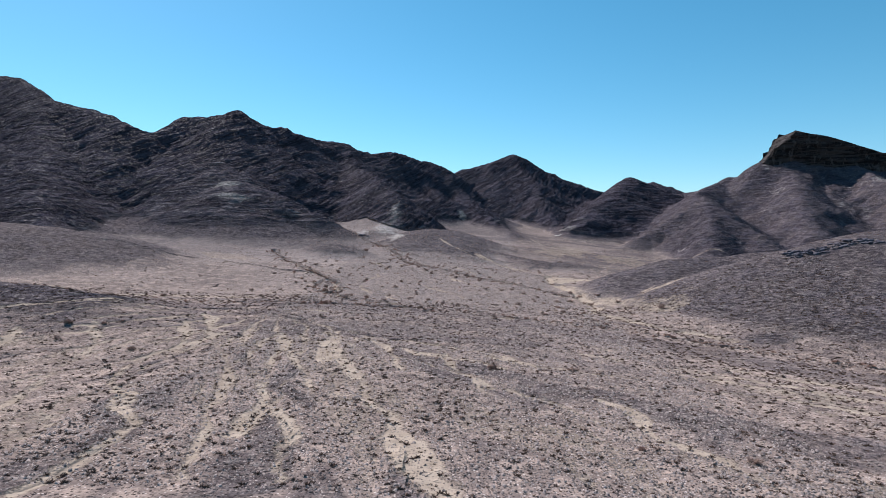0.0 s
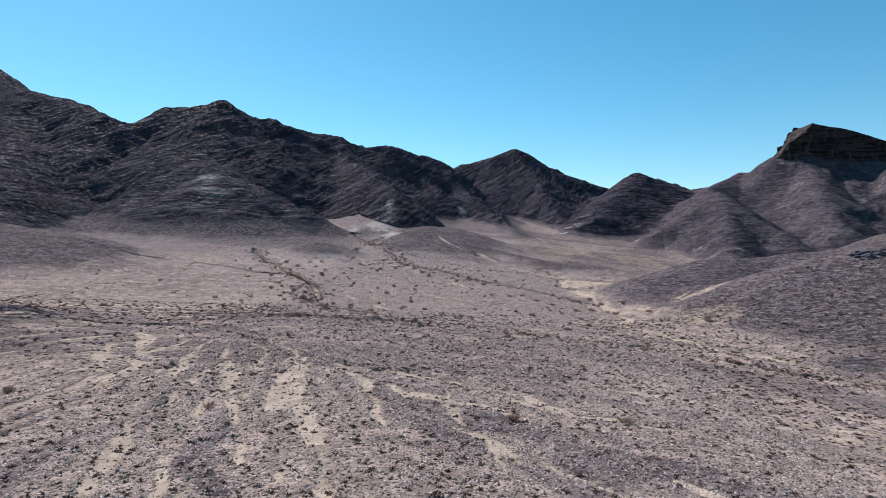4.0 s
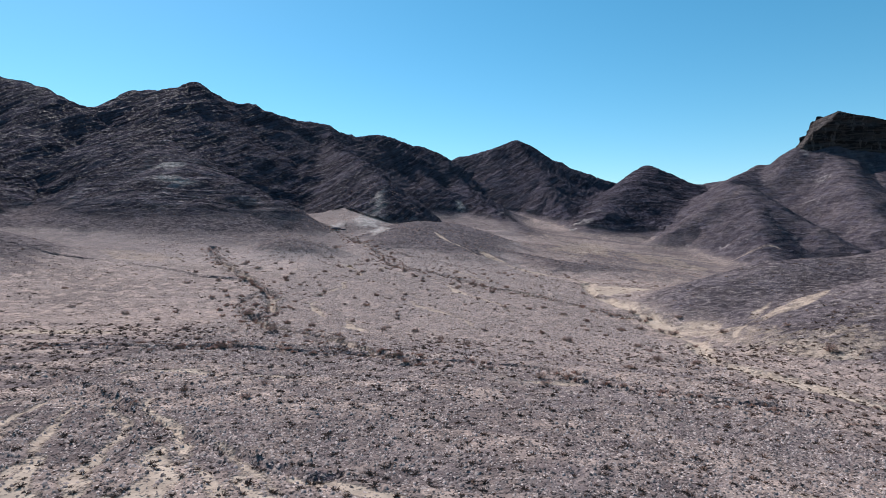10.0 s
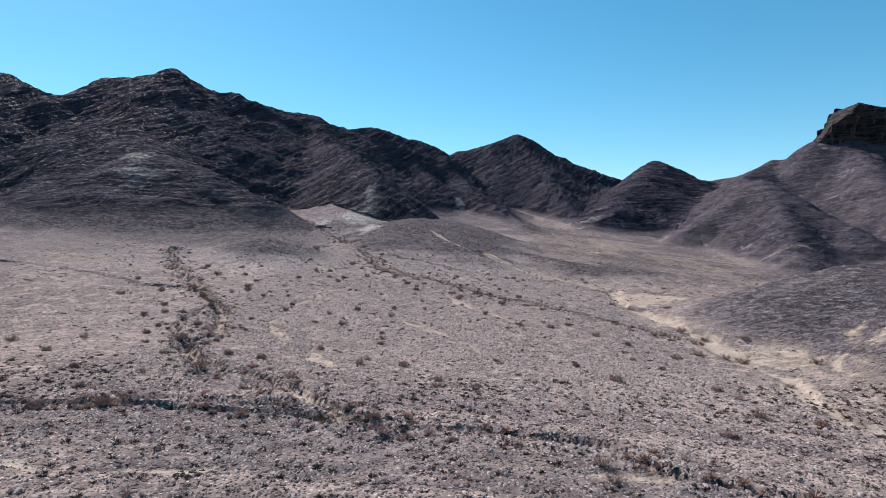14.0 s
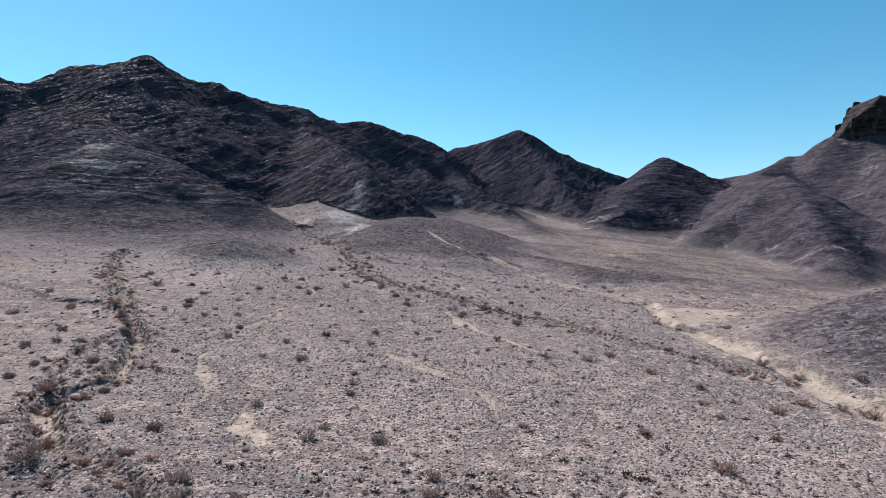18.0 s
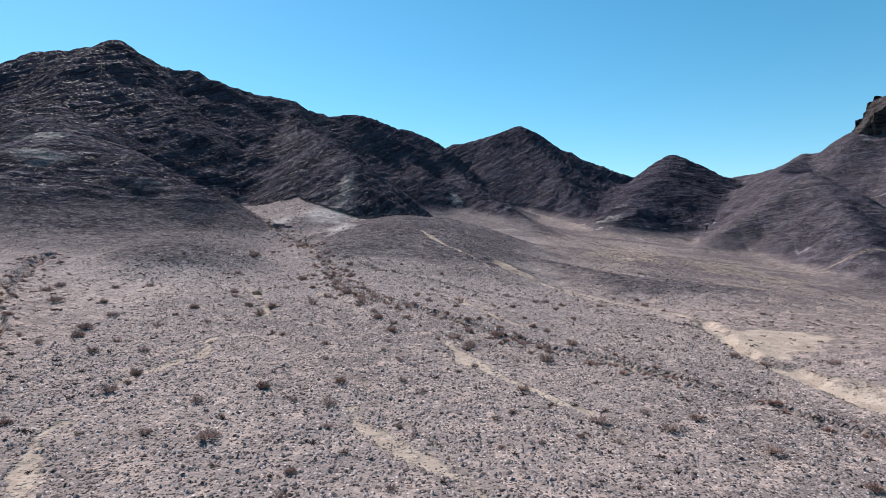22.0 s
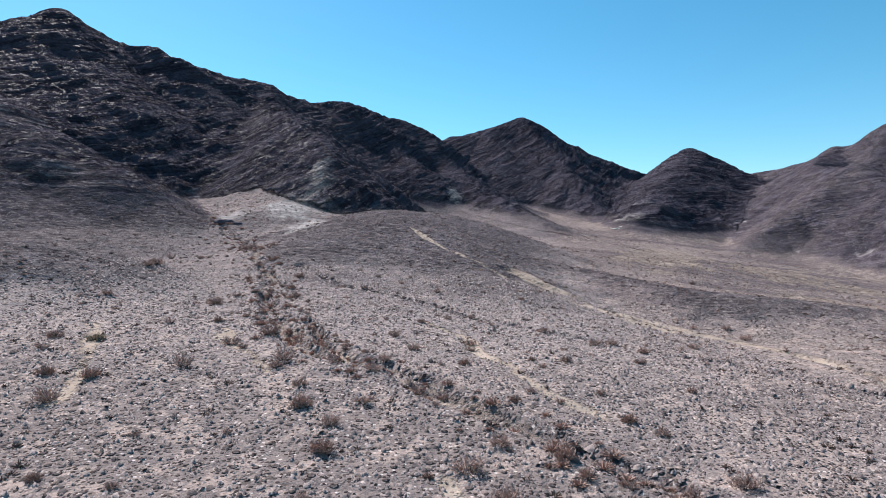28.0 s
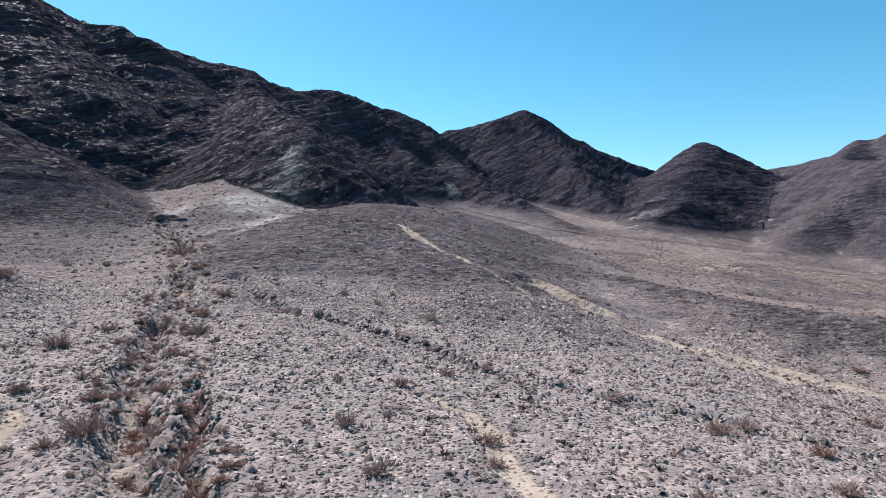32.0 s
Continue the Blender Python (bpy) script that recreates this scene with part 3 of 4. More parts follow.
PALES += [(350, 455, 30, 20, 0.75), (300, 440, 8, 18, 0.6), (241, 447, 8, 18, 0.6), (267, 470, 8, 12, 0.6), (216, 405, 7, 12, 0.5), (330, 400, 16, 25, 0.5), (226, 440, 5, 18, 0.6), (158, 356, 6, 8, 0.5), (277, 506, 5, 10, 0.6), (28, 420, 8, 12, 0.5), (-160, 262, 18, 8, 0.5)]


FLAT_BEDS = ("grey_foothill", "western_spur", "butte", "butte_spur", "west_rib", "east_rib", "eastern_spur", "outer_spur", "low_nose", "trail_slope", "low_ridge", "near_hill", "arched_hill", "smooth_hill", "round_mound", "western_mound", "sandy_apron", "dark_hillock")  # hills whose beds lie level


def land(x, y):
    """Height and surface of the land at each place."""
    z, owner = hills(x, y)
    plain = fan(x, y)
    rise = z - plain
    rocky = np.array([h[5] for h in HILLS.values()] + [0.0])[owner]
    dusk = np.array([h[6] for h in HILLS.values()] + [0.0])[owner]
    rock = rocky * step(1.5, 12, rise)
    dark = dusk * step(-0.3, 4.0, rise + 0.8 * fbm(x, y, 9, 3, 51))
    dark = np.maximum(dark, 0.14 * (1 - step(95, 165, y - 0.15 * x)) * step(-0.6, 0.6, fbm(x, y, 16, 3, 55)))
    dark = np.maximum(dark, (0.22 + 0.38 * step(-0.2, 0.5, fbm(x * 0.45, y * 1.7, 28, 4, 57))) * step(255, 315, y))
    dark = np.maximum(dark, 0.4 * step(40, 95, -x) * step(190, 250, y))
    dark = np.maximum(dark, 0.85 * np.exp(-((x + 82) / 52) ** 2 - ((y - 282) / 32) ** 2))
    dark = np.maximum(dark, 1.0 * np.exp(-((x - 63) / 7) ** 2 - ((y - 114) / 3.5) ** 2) + 1.0 * np.exp(-((x - 97) / 12) ** 2 - ((y - 147) / 3) ** 2))  # black talus
    # ribs, crags and ledges of the bedded rock
    crags = np.minimum(1.8 * rock, 1.0)
    z = z + crags * (1.5 * ridged(x, y, 30, 3, 5, 0.55) + 0.12 * ridged(x, y, 6, 2, 9, 0.8) + 0.24 * fbm(x, y, 2.7, 2, 14, 0.7) - 1.25)
    flat = np.array([name in FLAT_BEDS for name in HILLS] + [True])[owner]
    bed = np.where(flat, z - 0.05 * x + 0.08 * y, 0.9 * z - 0.42 * x - 0.13 * y) + 2.2 * fbm(x, y, 60, 3, 21)
    for gap, amp in ((8.0, 0.7), (3.2, 0.6)):
        share = bed / gap - np.floor(bed / gap)
        z = z + rock * amp * (share - step(0.8, 1.0, share) - 0.3) * np.clip(0.6 + 0.6 * noise2(x / 30, y / 30, 33), 0.1, 1.1)
    # gentle swells of the plain, drawn out down the slope
    near = 1 - step(0, 25, rise)
    z = z + 0.28 * fbm(x, y, 24, 3, 61) * near + 0.09 * fbm(x, y, 2.6, 2, 66) * (1 - rock)
    sand = np.zeros(x.shape)
    wx = x + 0.9 * noise2(x / 6, y / 6, 71) + 0.4 * noise2(x / 2.4, y / 2.4, 72)
    wy = y + 0.9 * noise2(x / 6, y / 6, 73) + 0.4 * noise2(x / 2.4, y / 2.4, 74)
    for line, wide, deep, sandy in WASHES:
        m = beside(x, y, line, 6 * wide + 2)
        d, way, _, _ = along(wx[m], wy[m], line)
        cut = deep * np.clip(0.6 + 0.75 * noise2(way / 8, way * 0 + 1.5, 75) + 0.3 * noise2(way / 3, way * 0 + 4.5, 78), 0.12, 1.2)
        wide = wide * (1 + 0.4 * noise2(way / 5, way * 0 + 7.5, 81))
        z[m] += -cut * (1 - step(0.55 * wide, 1.05 * wide, d)) + 0.3 * deep * np.exp(-((d - 1.6 * wide) / (0.6 * wide)) ** 2)
        sand[m] = np.maximum(sand[m], sandy * np.exp(-(d / (1.5 * wide)) ** 2) * (0.9 + 0.5 * noise2(way / 7, way * 0, 77)))
        # banks darkened in the colour, for dark soil and for their own shade
        dark[m] = np.maximum(dark[m], 0.95 * (1 - 0.6 * sandy) * np.exp(-((d - 0.85 * wide) / (0.45 * wide)) ** 2) * step(-0.6, 0.3, noise2(way / 7, way * 0 + 2.5, 76)))
    for line, wide, sandy in TRACKS:
        m = beside(x, y, line, 4 * wide + 2)
        d, way, _, _ = along(wx[m], wy[m], line)
        wide = wide * (1 + 0.5 * noise2(way / 8, way * 0 + 0.3, 79))
        z[m] -= 0.14 * np.exp(-(d / wide) ** 2)
        sand[m] = np.maximum(sand[m], sandy * np.exp(-(d / (1.15 * wide)) ** 2) * (0.85 + 0.4 * noise2(way / 6, way * 0, 80)))
    for cx, cy, a, b, turn, strong in PATCHES:
        u = (x - cx) * math.cos(turn) + (y - cy) * math.sin(turn)
        v = (y - cy) * math.cos(turn) - (x - cx) * math.sin(turn)
        r = np.sqrt((u / a) ** 2 + (v / b) ** 2) + 0.30 * fbm(x, y, 6, 4, 83)
        sand = np.maximum(sand, strong * (1 - step(0.75, 1.15, r)))
    # braided stony channels beside the main wash
    lane = y - np.interp(x, [-90, -47, -18, 12, 40, 75, 130], [128, 134, 135, 130, 115, 92, 60])
    braid = ridged(x * 0.13 + 2 * noise2(x / 12, y / 12, 95), lane, 7, 3, 94, 0.7) + 0.25 * noise2(x / 9, y / 9, 96)
    belt = step(-46, -30, lane) * (1 - step(6, 22, lane))
    dark = np.maximum(dark, 0.5 * belt * step(0.3, 0.9, braid))
    sand = np.maximum(sand, 0.62 * belt * step(0.35, 0.9, -braid))
    z = z - 0.15 * belt * step(0.4, 1.0, braid)
    # the foreland is cut into sandy strips between stony ones
    fore = 1 - step(85, 112, y)
    r = np.hypot(x + 34, y - 128)
    around = np.arctan2(x + 34, 128 - y)
    strips = ridged(around * 60 + 3 * noise2(x / 9, y / 9, 90), r * 0.16, 9, 3, 91, 0.7)
    sand = np.maximum(sand, fore * 0.38 * step(0.6, 1.2, strips))
    dark = np.maximum(dark, 0.6 * fore * step(0.25, -0.5, strips))
    z = z - 0.16 * fore * step(0.35, 1.15, strips)
    sand = np.where(owner == -1, sand, np.where(rise < 3, sand, sand * 0.9))
    pale = np.zeros(x.shape)
    for cx, cy, a, b, strong in PALES:
        pale = np.maximum(pale, strong * np.exp(-((x - cx) / a) ** 2 - ((y - cy) / b) ** 2))
    return z, owner, sand, rock, dark, pale, bed


def lines_of(stops):
    """Grid lines whose spacing glides between the stops (place, spacing)."""
    out = [stops[0][0]]
    while out[-1] < stops[-1][0]:
        out.append(out[-1] + float(np.interp(out[-1], [s[0] for s in stops], [s[1] for s in stops])))
    return np.array(out)


GX = lines_of([(-2600, 160), (-1200, 60), (-600, 10), (-430, 2.6), (-250, 1.15), (-130, 0.9), (-46, 0.68), (-34, 0.48), (36, 0.48), (50, 0.68), (130, 0.9), (240, 1.2), (400, 2.2), (600, 10), (1200, 60), (2600, 160)])
GY = lines_of([(-1500, 160), (-300, 40), (0, 6), (36, 0.6), (60, 0.55), (90, 0.5), (245, 0.45), (300, 0.65), (420, 0.85), (480, 1.1), (620, 1.5), (700, 4), (980, 9), (1400, 50), (2600, 160)])
X, Y = np.meshgrid(GX, GY)
Z, OWN, SAND, ROCK, DARK, PALE, BED = land(X, Y)
hollow = sum(np.roll(Z, (a, b), (0, 1)) for a, b in ((6, 0), (-6, 0), (0, 6), (0, -6), (4, 4), (4, -4), (-4, 4), (-4, -4))) / 8 - Z
wild = (Y > 240) & (Y < 640) & (np.abs(X) < 420) & (OWN >= 0)
PALE = np.where(wild, np.maximum(PALE, np.where(ROCK < 0.3, 0.58, 0.4) * step(0.2, 1.3, hollow)), PALE)  # fine pale debris gathers in the gullies
ZY, ZX = np.gradient(Z, GY, GX)
NORMALS = np.stack([-ZX, -ZY, np.ones(Z.shape)], -1)
NORMALS /= np.linalg.norm(NORMALS, axis=-1, keepdims=True)


def height(x, y):
    """The height of the built ground at one place or many."""
    i = np.clip(np.searchsorted(GX, x) - 1, 0, len(GX) - 2)
    j = np.clip(np.searchsorted(GY, y) - 1, 0, len(GY) - 2)
    u, v = (x - GX[i]) / (GX[i + 1] - GX[i]), (y - GY[j]) / (GY[j + 1] - GY[j])
    return (Z[j, i] * (1 - u) + Z[j, i + 1] * u) * (1 - v) + (Z[j + 1, i] * (1 - u) + Z[j + 1, i + 1] * u) * v


def raw_mesh(name, verts, faces, material, sides):
    """A mesh from arrays; every face has the same number of sides."""
    me = bpy.data.meshes.new(name)
    me.vertices.add(len(verts))
    me.vertices.foreach_set("co", np.ascontiguousarray(verts, dtype=np.float32).ravel())
    me.loops.add(faces.size)
    me.loops.foreach_set("vertex_index", np.ascontiguousarray(faces, dtype=np.int32).ravel())
    me.polygons.add(len(faces))
    me.polygons.foreach_set("loop_start", np.arange(0, faces.size, sides, dtype=np.int32))
    me.update(calc_edges=True)
    me.materials.append(material)
    return me


def sheet(name, cells):
    """The piece of the land's surface that covers the chosen cells of the grid."""
    rows, cols = len(GY), len(GX)
    j, i = np.nonzero(cells)
    a = j * cols + i
    quads = np.stack([a, a + 1, a + cols + 1, a + cols], -1)
    used, back = np.unique(quads, return_inverse=True)
    verts = np.stack([X.ravel()[used], Y.ravel()[used], Z.ravel()[used]], -1)
    me = raw_mesh(name, verts, back.reshape(-1, 4), GROUND, 4)
    for key, values in (("sand", SAND), ("rock", ROCK), ("dark", DARK), ("pale", PALE), ("bed", BED)):
        me.attributes.new(key, "FLOAT", "POINT").data.foreach_set("value", values.ravel()[used].astype(np.float32))
    me.polygons.foreach_set("use_smooth", np.ones(len(me.polygons), dtype=bool))
    me.normals_split_custom_set_from_vertices(NORMALS.reshape(-1, 3)[used].tolist())
    return new(name, me)


LABELS = {
    "mountain_range": ("rugged dark mountain range with layered rock faces", "mountain", "mountain_range"),
    "bedded_spur": ("dark rocky spur with slanting beds of rock", "mountain", "rocky_spur"),
    "middle_spur": ("low dark spur of layered rock", "mountain", "rocky_spur"),
    "western_spur": ("dark rocky spur falling to the gravel plain", "mountain", "rocky_spur"),
    "grey_foothill": ("grey foothill with thin ledges of rock and scree", "hill", "foothill"),
    "central_peak": ("pointed dark mountain peak with gullied flanks", "mountain", "mountain_peak"),
    "central_spur": ("dark spur running down from the pointed peak", "mountain", "rocky_spur"),
    "far_summit": ("small dark dome far behind the saddle", "mountain", "mountain_peak"),
    "arched_hill": ("rounded dark hill with curved rock ledges", "hill", "rocky_hill"),
    "butte": ("tall butte with grey slopes under a dark cliff cap", "mountain", "butte"),
    "butte_spur": ("smooth grey spur below the butte", "hill", "foothill"),
    "west_rib": ("steep grey rib of the spur below the butte", "hill", "foothill"),
    "east_rib": ("narrow dark rib of the spur below the butte", "hill", "foothill"),
    "eastern_spur": ("grey gullied spur with pale streaks of scree", "hill", "foothill"),
    "outer_spur": ("grey spur with pale scree below the cliff", "hill", "foothill"),
    "low_nose": ("low rounded hill of dark gravel", "hill", "gravel_hill"),
    "trail_slope": ("low gravel slope crossed by a pale animal trail", "hill", "gravel_hill"),
    "near_hill": ("dark gravel hill with a broken black ledge along its brow", "hill", "gravel_hill"),
    "smooth_hill": ("smooth dark gravel hill beside a sandy patch", "hill", "gravel_hill"),
    "low_ridge": ("long low ridge of dark gravel", "hill", "gravel_ridge"),
    "sandy_apron": ("pale sandy apron below the dark bedded spur", "slope", "sand_apron"),
    "round_mound": ("small rounded mound of grey gravel", "hill", "gravel_mound"),
    "western_mound": ("low gravel mound at the foot of the mountains", "hill", "gravel_mound"),
    "dark_hillock": ("low hillock covered with dark varnished gravel", "hill", "gravel_mound"),
}
cell_owner = OWN[:-1, :-1]
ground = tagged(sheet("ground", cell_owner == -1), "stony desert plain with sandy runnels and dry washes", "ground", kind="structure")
HILL_OBJECTS = {}
for k, name in enumerate(HILLS):
    if (cell_owner == k).any():
        HILL_OBJECTS[name] = tagged(sheet(LABELS[name][2], cell_owner == k), LABELS[name][0], LABELS[name][1])


# ---- the cliff cap of the butte ----
def part(name, me, parent, label=""):
    ob = new(name, me)
    ob.parent = parent
    return tagged(ob, label)


def caprock():
    """A tilted slab of bedded cliff rock: an outline swept up through stepped, broken beds."""
    foot = [(275, 511), (284, 506), (300, 503), (318, 500), (338, 493), (360, 483), (385, 470), (420, 452), (470, 425), (480, 440), (425, 470), (385, 490), (345, 512), (318, 526), (298, 530), (284, 526), (274, 518)]
    ring = []
    for a, b in zip(foot, foot[1:] + foot[:1]):
        many = max(2, int(math.hypot(b[0] - a[0], b[1] - a[1]) / 0.9))
        ring += [(a[0] + (b[0] - a[0]) * s / many, a[1] + (b[1] - a[1]) * s / many) for s in range(many)]
    ring = np.array(ring)
    levels = 34
    cx, cy = 330.0, 503.0
    verts = []
    top = np.interp(ring[:, 0], [272, 276, 277, 282, 283, 288, 289.5, 294, 295.5, 301, 330, 370, 420, 480], [97, 99.5, 103, 106, 110, 113.5, 117, 120, 124, 127.5, 121, 103.5, 92, 80])
    low = np.interp(ring[:, 0], [262, 279, 305, 340, 400, 480], [97, 97, 92, 86, 76, 66])
    for k in range(levels + 1):
        s = k / levels
        lean = 0.10 * s + 0.035 * np.floor(s * 5 + 0.3 * noise2(ring[:, 0] / 16, ring[:, 1] / 16, 7)) / 5
        z = low + (top - low) * s
        bed = noise2(z / 2.2 + ring[:, 0] * 0.05, z * 0 + 3.0, 15) * 1.3 + noise2(ring[:, 0] / 2.2, ring[:, 1] / 2.2 + z / 6, 16) * 1.4 + noise2(ring[:, 0] / 7, ring[:, 1] / 7 + z / 14, 17) * 2.6
        x = ring[:, 0] + (cx - ring[:, 0]) * lean * 0.2 - 0.22 * bed
        y = ring[:, 1] + (cy + 8 - ring[:, 1]) * lean * 1.5 + bed * np.where(ring[:, 1] < cy + 5, 0.8, 0.4)
        verts.append(np.stack([x, y, z + (0.5 * bed if k == levels else 0.0)], -1))
    n = len(ring)
    v = np.concatenate(verts)
    i = np.arange(n)
    faces = [np.stack([k * n + i, k * n + (i + 1) % n, (k + 1) * n + (i + 1) % n, (k + 1) * n + i], -1) for k in range(levels)]
    me = raw_mesh("caprock", v, np.concatenate(faces), CLIFF, 4)
    bm = bmesh.new()
    bm.from_mesh(me)
    bm.verts.ensure_lookup_table()
    bm.faces.new([bm.verts[levels * n + q] for q in range(n)])
    bmesh.ops.triangulate(bm, faces=bm.faces[-1:])
    bmesh.ops.recalc_face_normals(bm, faces=bm.faces[:])
    bm.to_mesh(me)
    bm.free()
    return me


part("caprock", caprock(), HILL_OBJECTS["butte"], "dark brown cliff of broken horizontal beds")


# ---- boulders and broken blocks standing out of the slopes ----
def block(rng):
    """An angular block of rock, about one metre long, its corners knocked off."""
    bm = bmesh.new()
    bmesh.ops.create_icosphere(bm, subdivisions=1, radius=0.5)
    for v in bm.verts:
        v.co = Vector((v.co.x * 1.25, v.co.y * 0.85, v.co.z * 0.7)) * (1 + rng.normal(0, 0.16))
        v.co.z = min(v.co.z, 0.26 + 0.05 * rng.normal())
    me = bpy.data.meshes.new("rock_block")
    bm.to_mesh(me)
    bm.free()
    me.materials.append(LEDGE)
    return me


rng = np.random.default_rng(11)
BLOCKS = [block(rng) for _ in range(9)]
for k, (name, many) in enumerate((("mountain_range", 290), ("bedded_spur", 170), ("middle_spur", 60), ("grey_foothill", 120), ("western_spur", 60), ("central_peak", 110), ("central_spur", 50), ("arched_hill", 120), ("near_hill", 40), ("butte_spur", 40), ("eastern_spur", 30), ("outer_spur", 20))):
    own = list(HILLS).index(name)
    jj, ii = np.nonzero((OWN == own) & (ROCK > (0.1 if name in ("near_hill", "butte_spur", "eastern_spur", "outer_spur") else 0.2)) & (Y < 600) & (ZY > -0.1) & (np.abs(X) < 330))
    for q in rng.choice(len(ii), min(many, len(ii)), replace=False):
        i, j = ii[q], jj[q]
        size = rng.uniform(0.5, 1.5) * (0.6 if name in ("near_hill", "grey_foothill") else 1.0)
        ob = part("rock_block", BLOCKS[rng.integers(0, 9)], HILL_OBJECTS[name])
        ob.matrix_basis = pose(X[j, i], Y[j, i], Z[j, i] - 0.02 * size, 10 + rng.normal(0, 7), -13 + rng.normal(0, 7), rng.normal(8, 14)) @ Matrix.Diagonal((size, size * rng.uniform(0.6, 1.0), size * rng.uniform(0.5, 0.95), 1))


for k in range(110):  # the broken ledge along the brow of the near hill
    x, row = rng.uniform(86, 112), rng.integers(0, 3)
    y = 146.5 + 1.7 * row + 0.12 * (x - 97) + rng.normal(0, 0.3)
    size = rng.uniform(0.7, 2.1)
    ob = part("rock_block", BLOCKS[rng.integers(0, 9)], HILL_OBJECTS["near_hill"])
    ob.matrix_basis = pose(x, y, float(height(x, y)) + 0.05 * size, rng.normal(0, 8), rng.normal(0, 8), rng.normal(6, 12)) @ Matrix.Diagonal((size, 0.7 * size, size * rng.uniform(0.5, 0.8), 1))


# ---- shrubs, tussocks and stones ----
def prisms(starts, ends, r0, r1):
    """Thin three-sided tapered sticks, as arrays of points and quads."""
    n = len(starts)
    d = ends - starts
    d = d / np.maximum(np.linalg.norm(d, axis=1, keepdims=True), 1e-6)
    side = np.cross(d, np.array([0.31, 0.52, 0.79]))
    side = side / np.maximum(np.linalg.norm(side, axis=1, keepdims=True), 1e-6)
    other = np.cross(d, side)
    pts = []
    for base, r in ((starts, r0), (ends, r1)):
        for k in range(3):
            a = 2 * math.pi * k / 3
            pts.append(base + (side * math.cos(a) + other * math.sin(a)) * np.reshape(r, (-1, 1)))
    v = np.stack(pts, 1).reshape(-1, 3)
    o = np.arange(n)[:, None] * 6
    f = np.concatenate([o + np.array([[k, (k + 1) % 3, 3 + (k + 1) % 3, 3 + k]]) for k in range(3)])
    return v, f


def shrub_meshes(rng, stems, twigs, spread, tall):
    """Woody stems fanning up from the root, and the fine twigs that branch off them."""
    a = rng.uniform(0, 2 * math.pi, stems)
    tilt = np.arccos(rng.uniform(0.12, 1.0, stems))
    size = rng.uniform(0.7, 1.05, stems)[:, None]
    base = np.stack([0.09 * np.cos(a), 0.09 * np.sin(a), -0.04 + 0 * a], -1)
    way = np.stack([spread * np.sin(tilt) * np.cos(a), spread * np.sin(tilt) * np.sin(a), tall * np.cos(tilt)], -1)
    mid = base + way * size * 0.5 + rng.normal(0, 0.04, way.shape) + np.array([0, 0, 0.05])
    tip = base + way * size + rng.normal(0, 0.06, way.shape) + np.array([0, 0, 0.03])
    v1, f1 = prisms(base, mid, np.full(stems, 0.016), np.full(stems, 0.011))
    v2, f2 = prisms(mid, tip, np.full(stems, 0.011), np.full(stems, 0.004))
    woody = (np.concatenate([v1, v2]), np.concatenate([f1, f2 + len(v1)]))
    pick = rng.integers(0, stems, twigs)
    s = rng.uniform(0.3, 1.0, twigs)[:, None]
    root = np.where(s < 0.5, base[pick] + (mid[pick] - base[pick]) * s * 2, mid[pick] + (tip[pick] - mid[pick]) * (s * 2 - 1))
    way = rng.normal(0, 1, (twigs, 3))
    way[:, 2] = np.abs(way[:, 2]) + 0.5
    way += (tip[pick] - mid[pick]) * 1.6
    way /= np.linalg.norm(way, axis=1, keepdims=True)
    end = root + way * rng.uniform(0.12, 0.34, twigs)[:, None]
    wide = np.cross(way, rng.normal(0, 1, (twigs, 3)))
    wide *= 0.017 / np.linalg.norm(wide, axis=1, keepdims=True)
    flat = np.stack([root - wide, root + wide, end + 0.4 * wide, end - 0.4 * wide], 1).reshape(-1, 3)
    return woody, (flat, np.arange(twigs * 4).reshape(-1, 4))


def make_shrub(rng, stems, twigs, spread, tall, fine_mat, label):
    woody, fine = shrub_meshes(rng, stems, twigs, spread, tall)
    ob = tagged(new("shrub"), label, "shrub", "dry desert shrubs")
    tagged(part("stem_clump", raw_mesh("stem_clump", *woody, BARK, 4), ob), kind="stuff")
    tagged(part("twig_crown", raw_mesh("twig_crown", *fine, fine_mat, 4), ob), kind="stuff")
    return ob


rng = np.random.default_rng(4)
SHRUBS = [
    make_shrub(rng, 60, 620, 0.75, 0.8, TWIG, "dry grey-brown leafless shrub with fanning twigs on gravel"),
    make_shrub(rng, 45, 520, 0.85, 0.62, TWIG, "low spreading dry grey shrub on stony ground"),
    make_shrub(rng, 70, 760, 0.62, 0.7, RUST, "dense rust-brown dry shrub beside a dry wash"),
    make_shrub(rng, 38, 380, 0.7, 0.95, TWIG, "tall sparse leafless shrub with pale upright twigs"),
    make_shrub(rng, 60, 640, 0.7, 0.55, STRAW, "small rounded straw-coloured dry shrub on gravel"),
]


def plant(kind, x, y, size, turn):
    z = float(height(x, y))
    m = pose(x, y, z - 0.02, 0, 0, turn)
    return copy_thing(SHRUBS[kind], m @ Matrix.Diagonal((size, size, size * 0.9, 1)))


def at_washes(count, rng):
    """Places near the washes, where most of the shrubs stand."""
    out = []
    while len(out) < count:
        line, wide, _, _ = WASHES[rng.integers(0, len(WASHES) - 1)]
        k = rng.integers(0, len(line) - 1)
        s = rng.uniform()
        x = line[k][0] + (line[k + 1][0] - line[k][0]) * s + rng.normal(0, 1.6 * wide + 0.5)
        y = line[k][1] + (line[k + 1][1] - line[k][1]) * s + rng.normal(0, 1.6 * wide + 0.5)
        if abs(x) < 70 and 45 < y < 300:
            out.append((x, y))
    return out


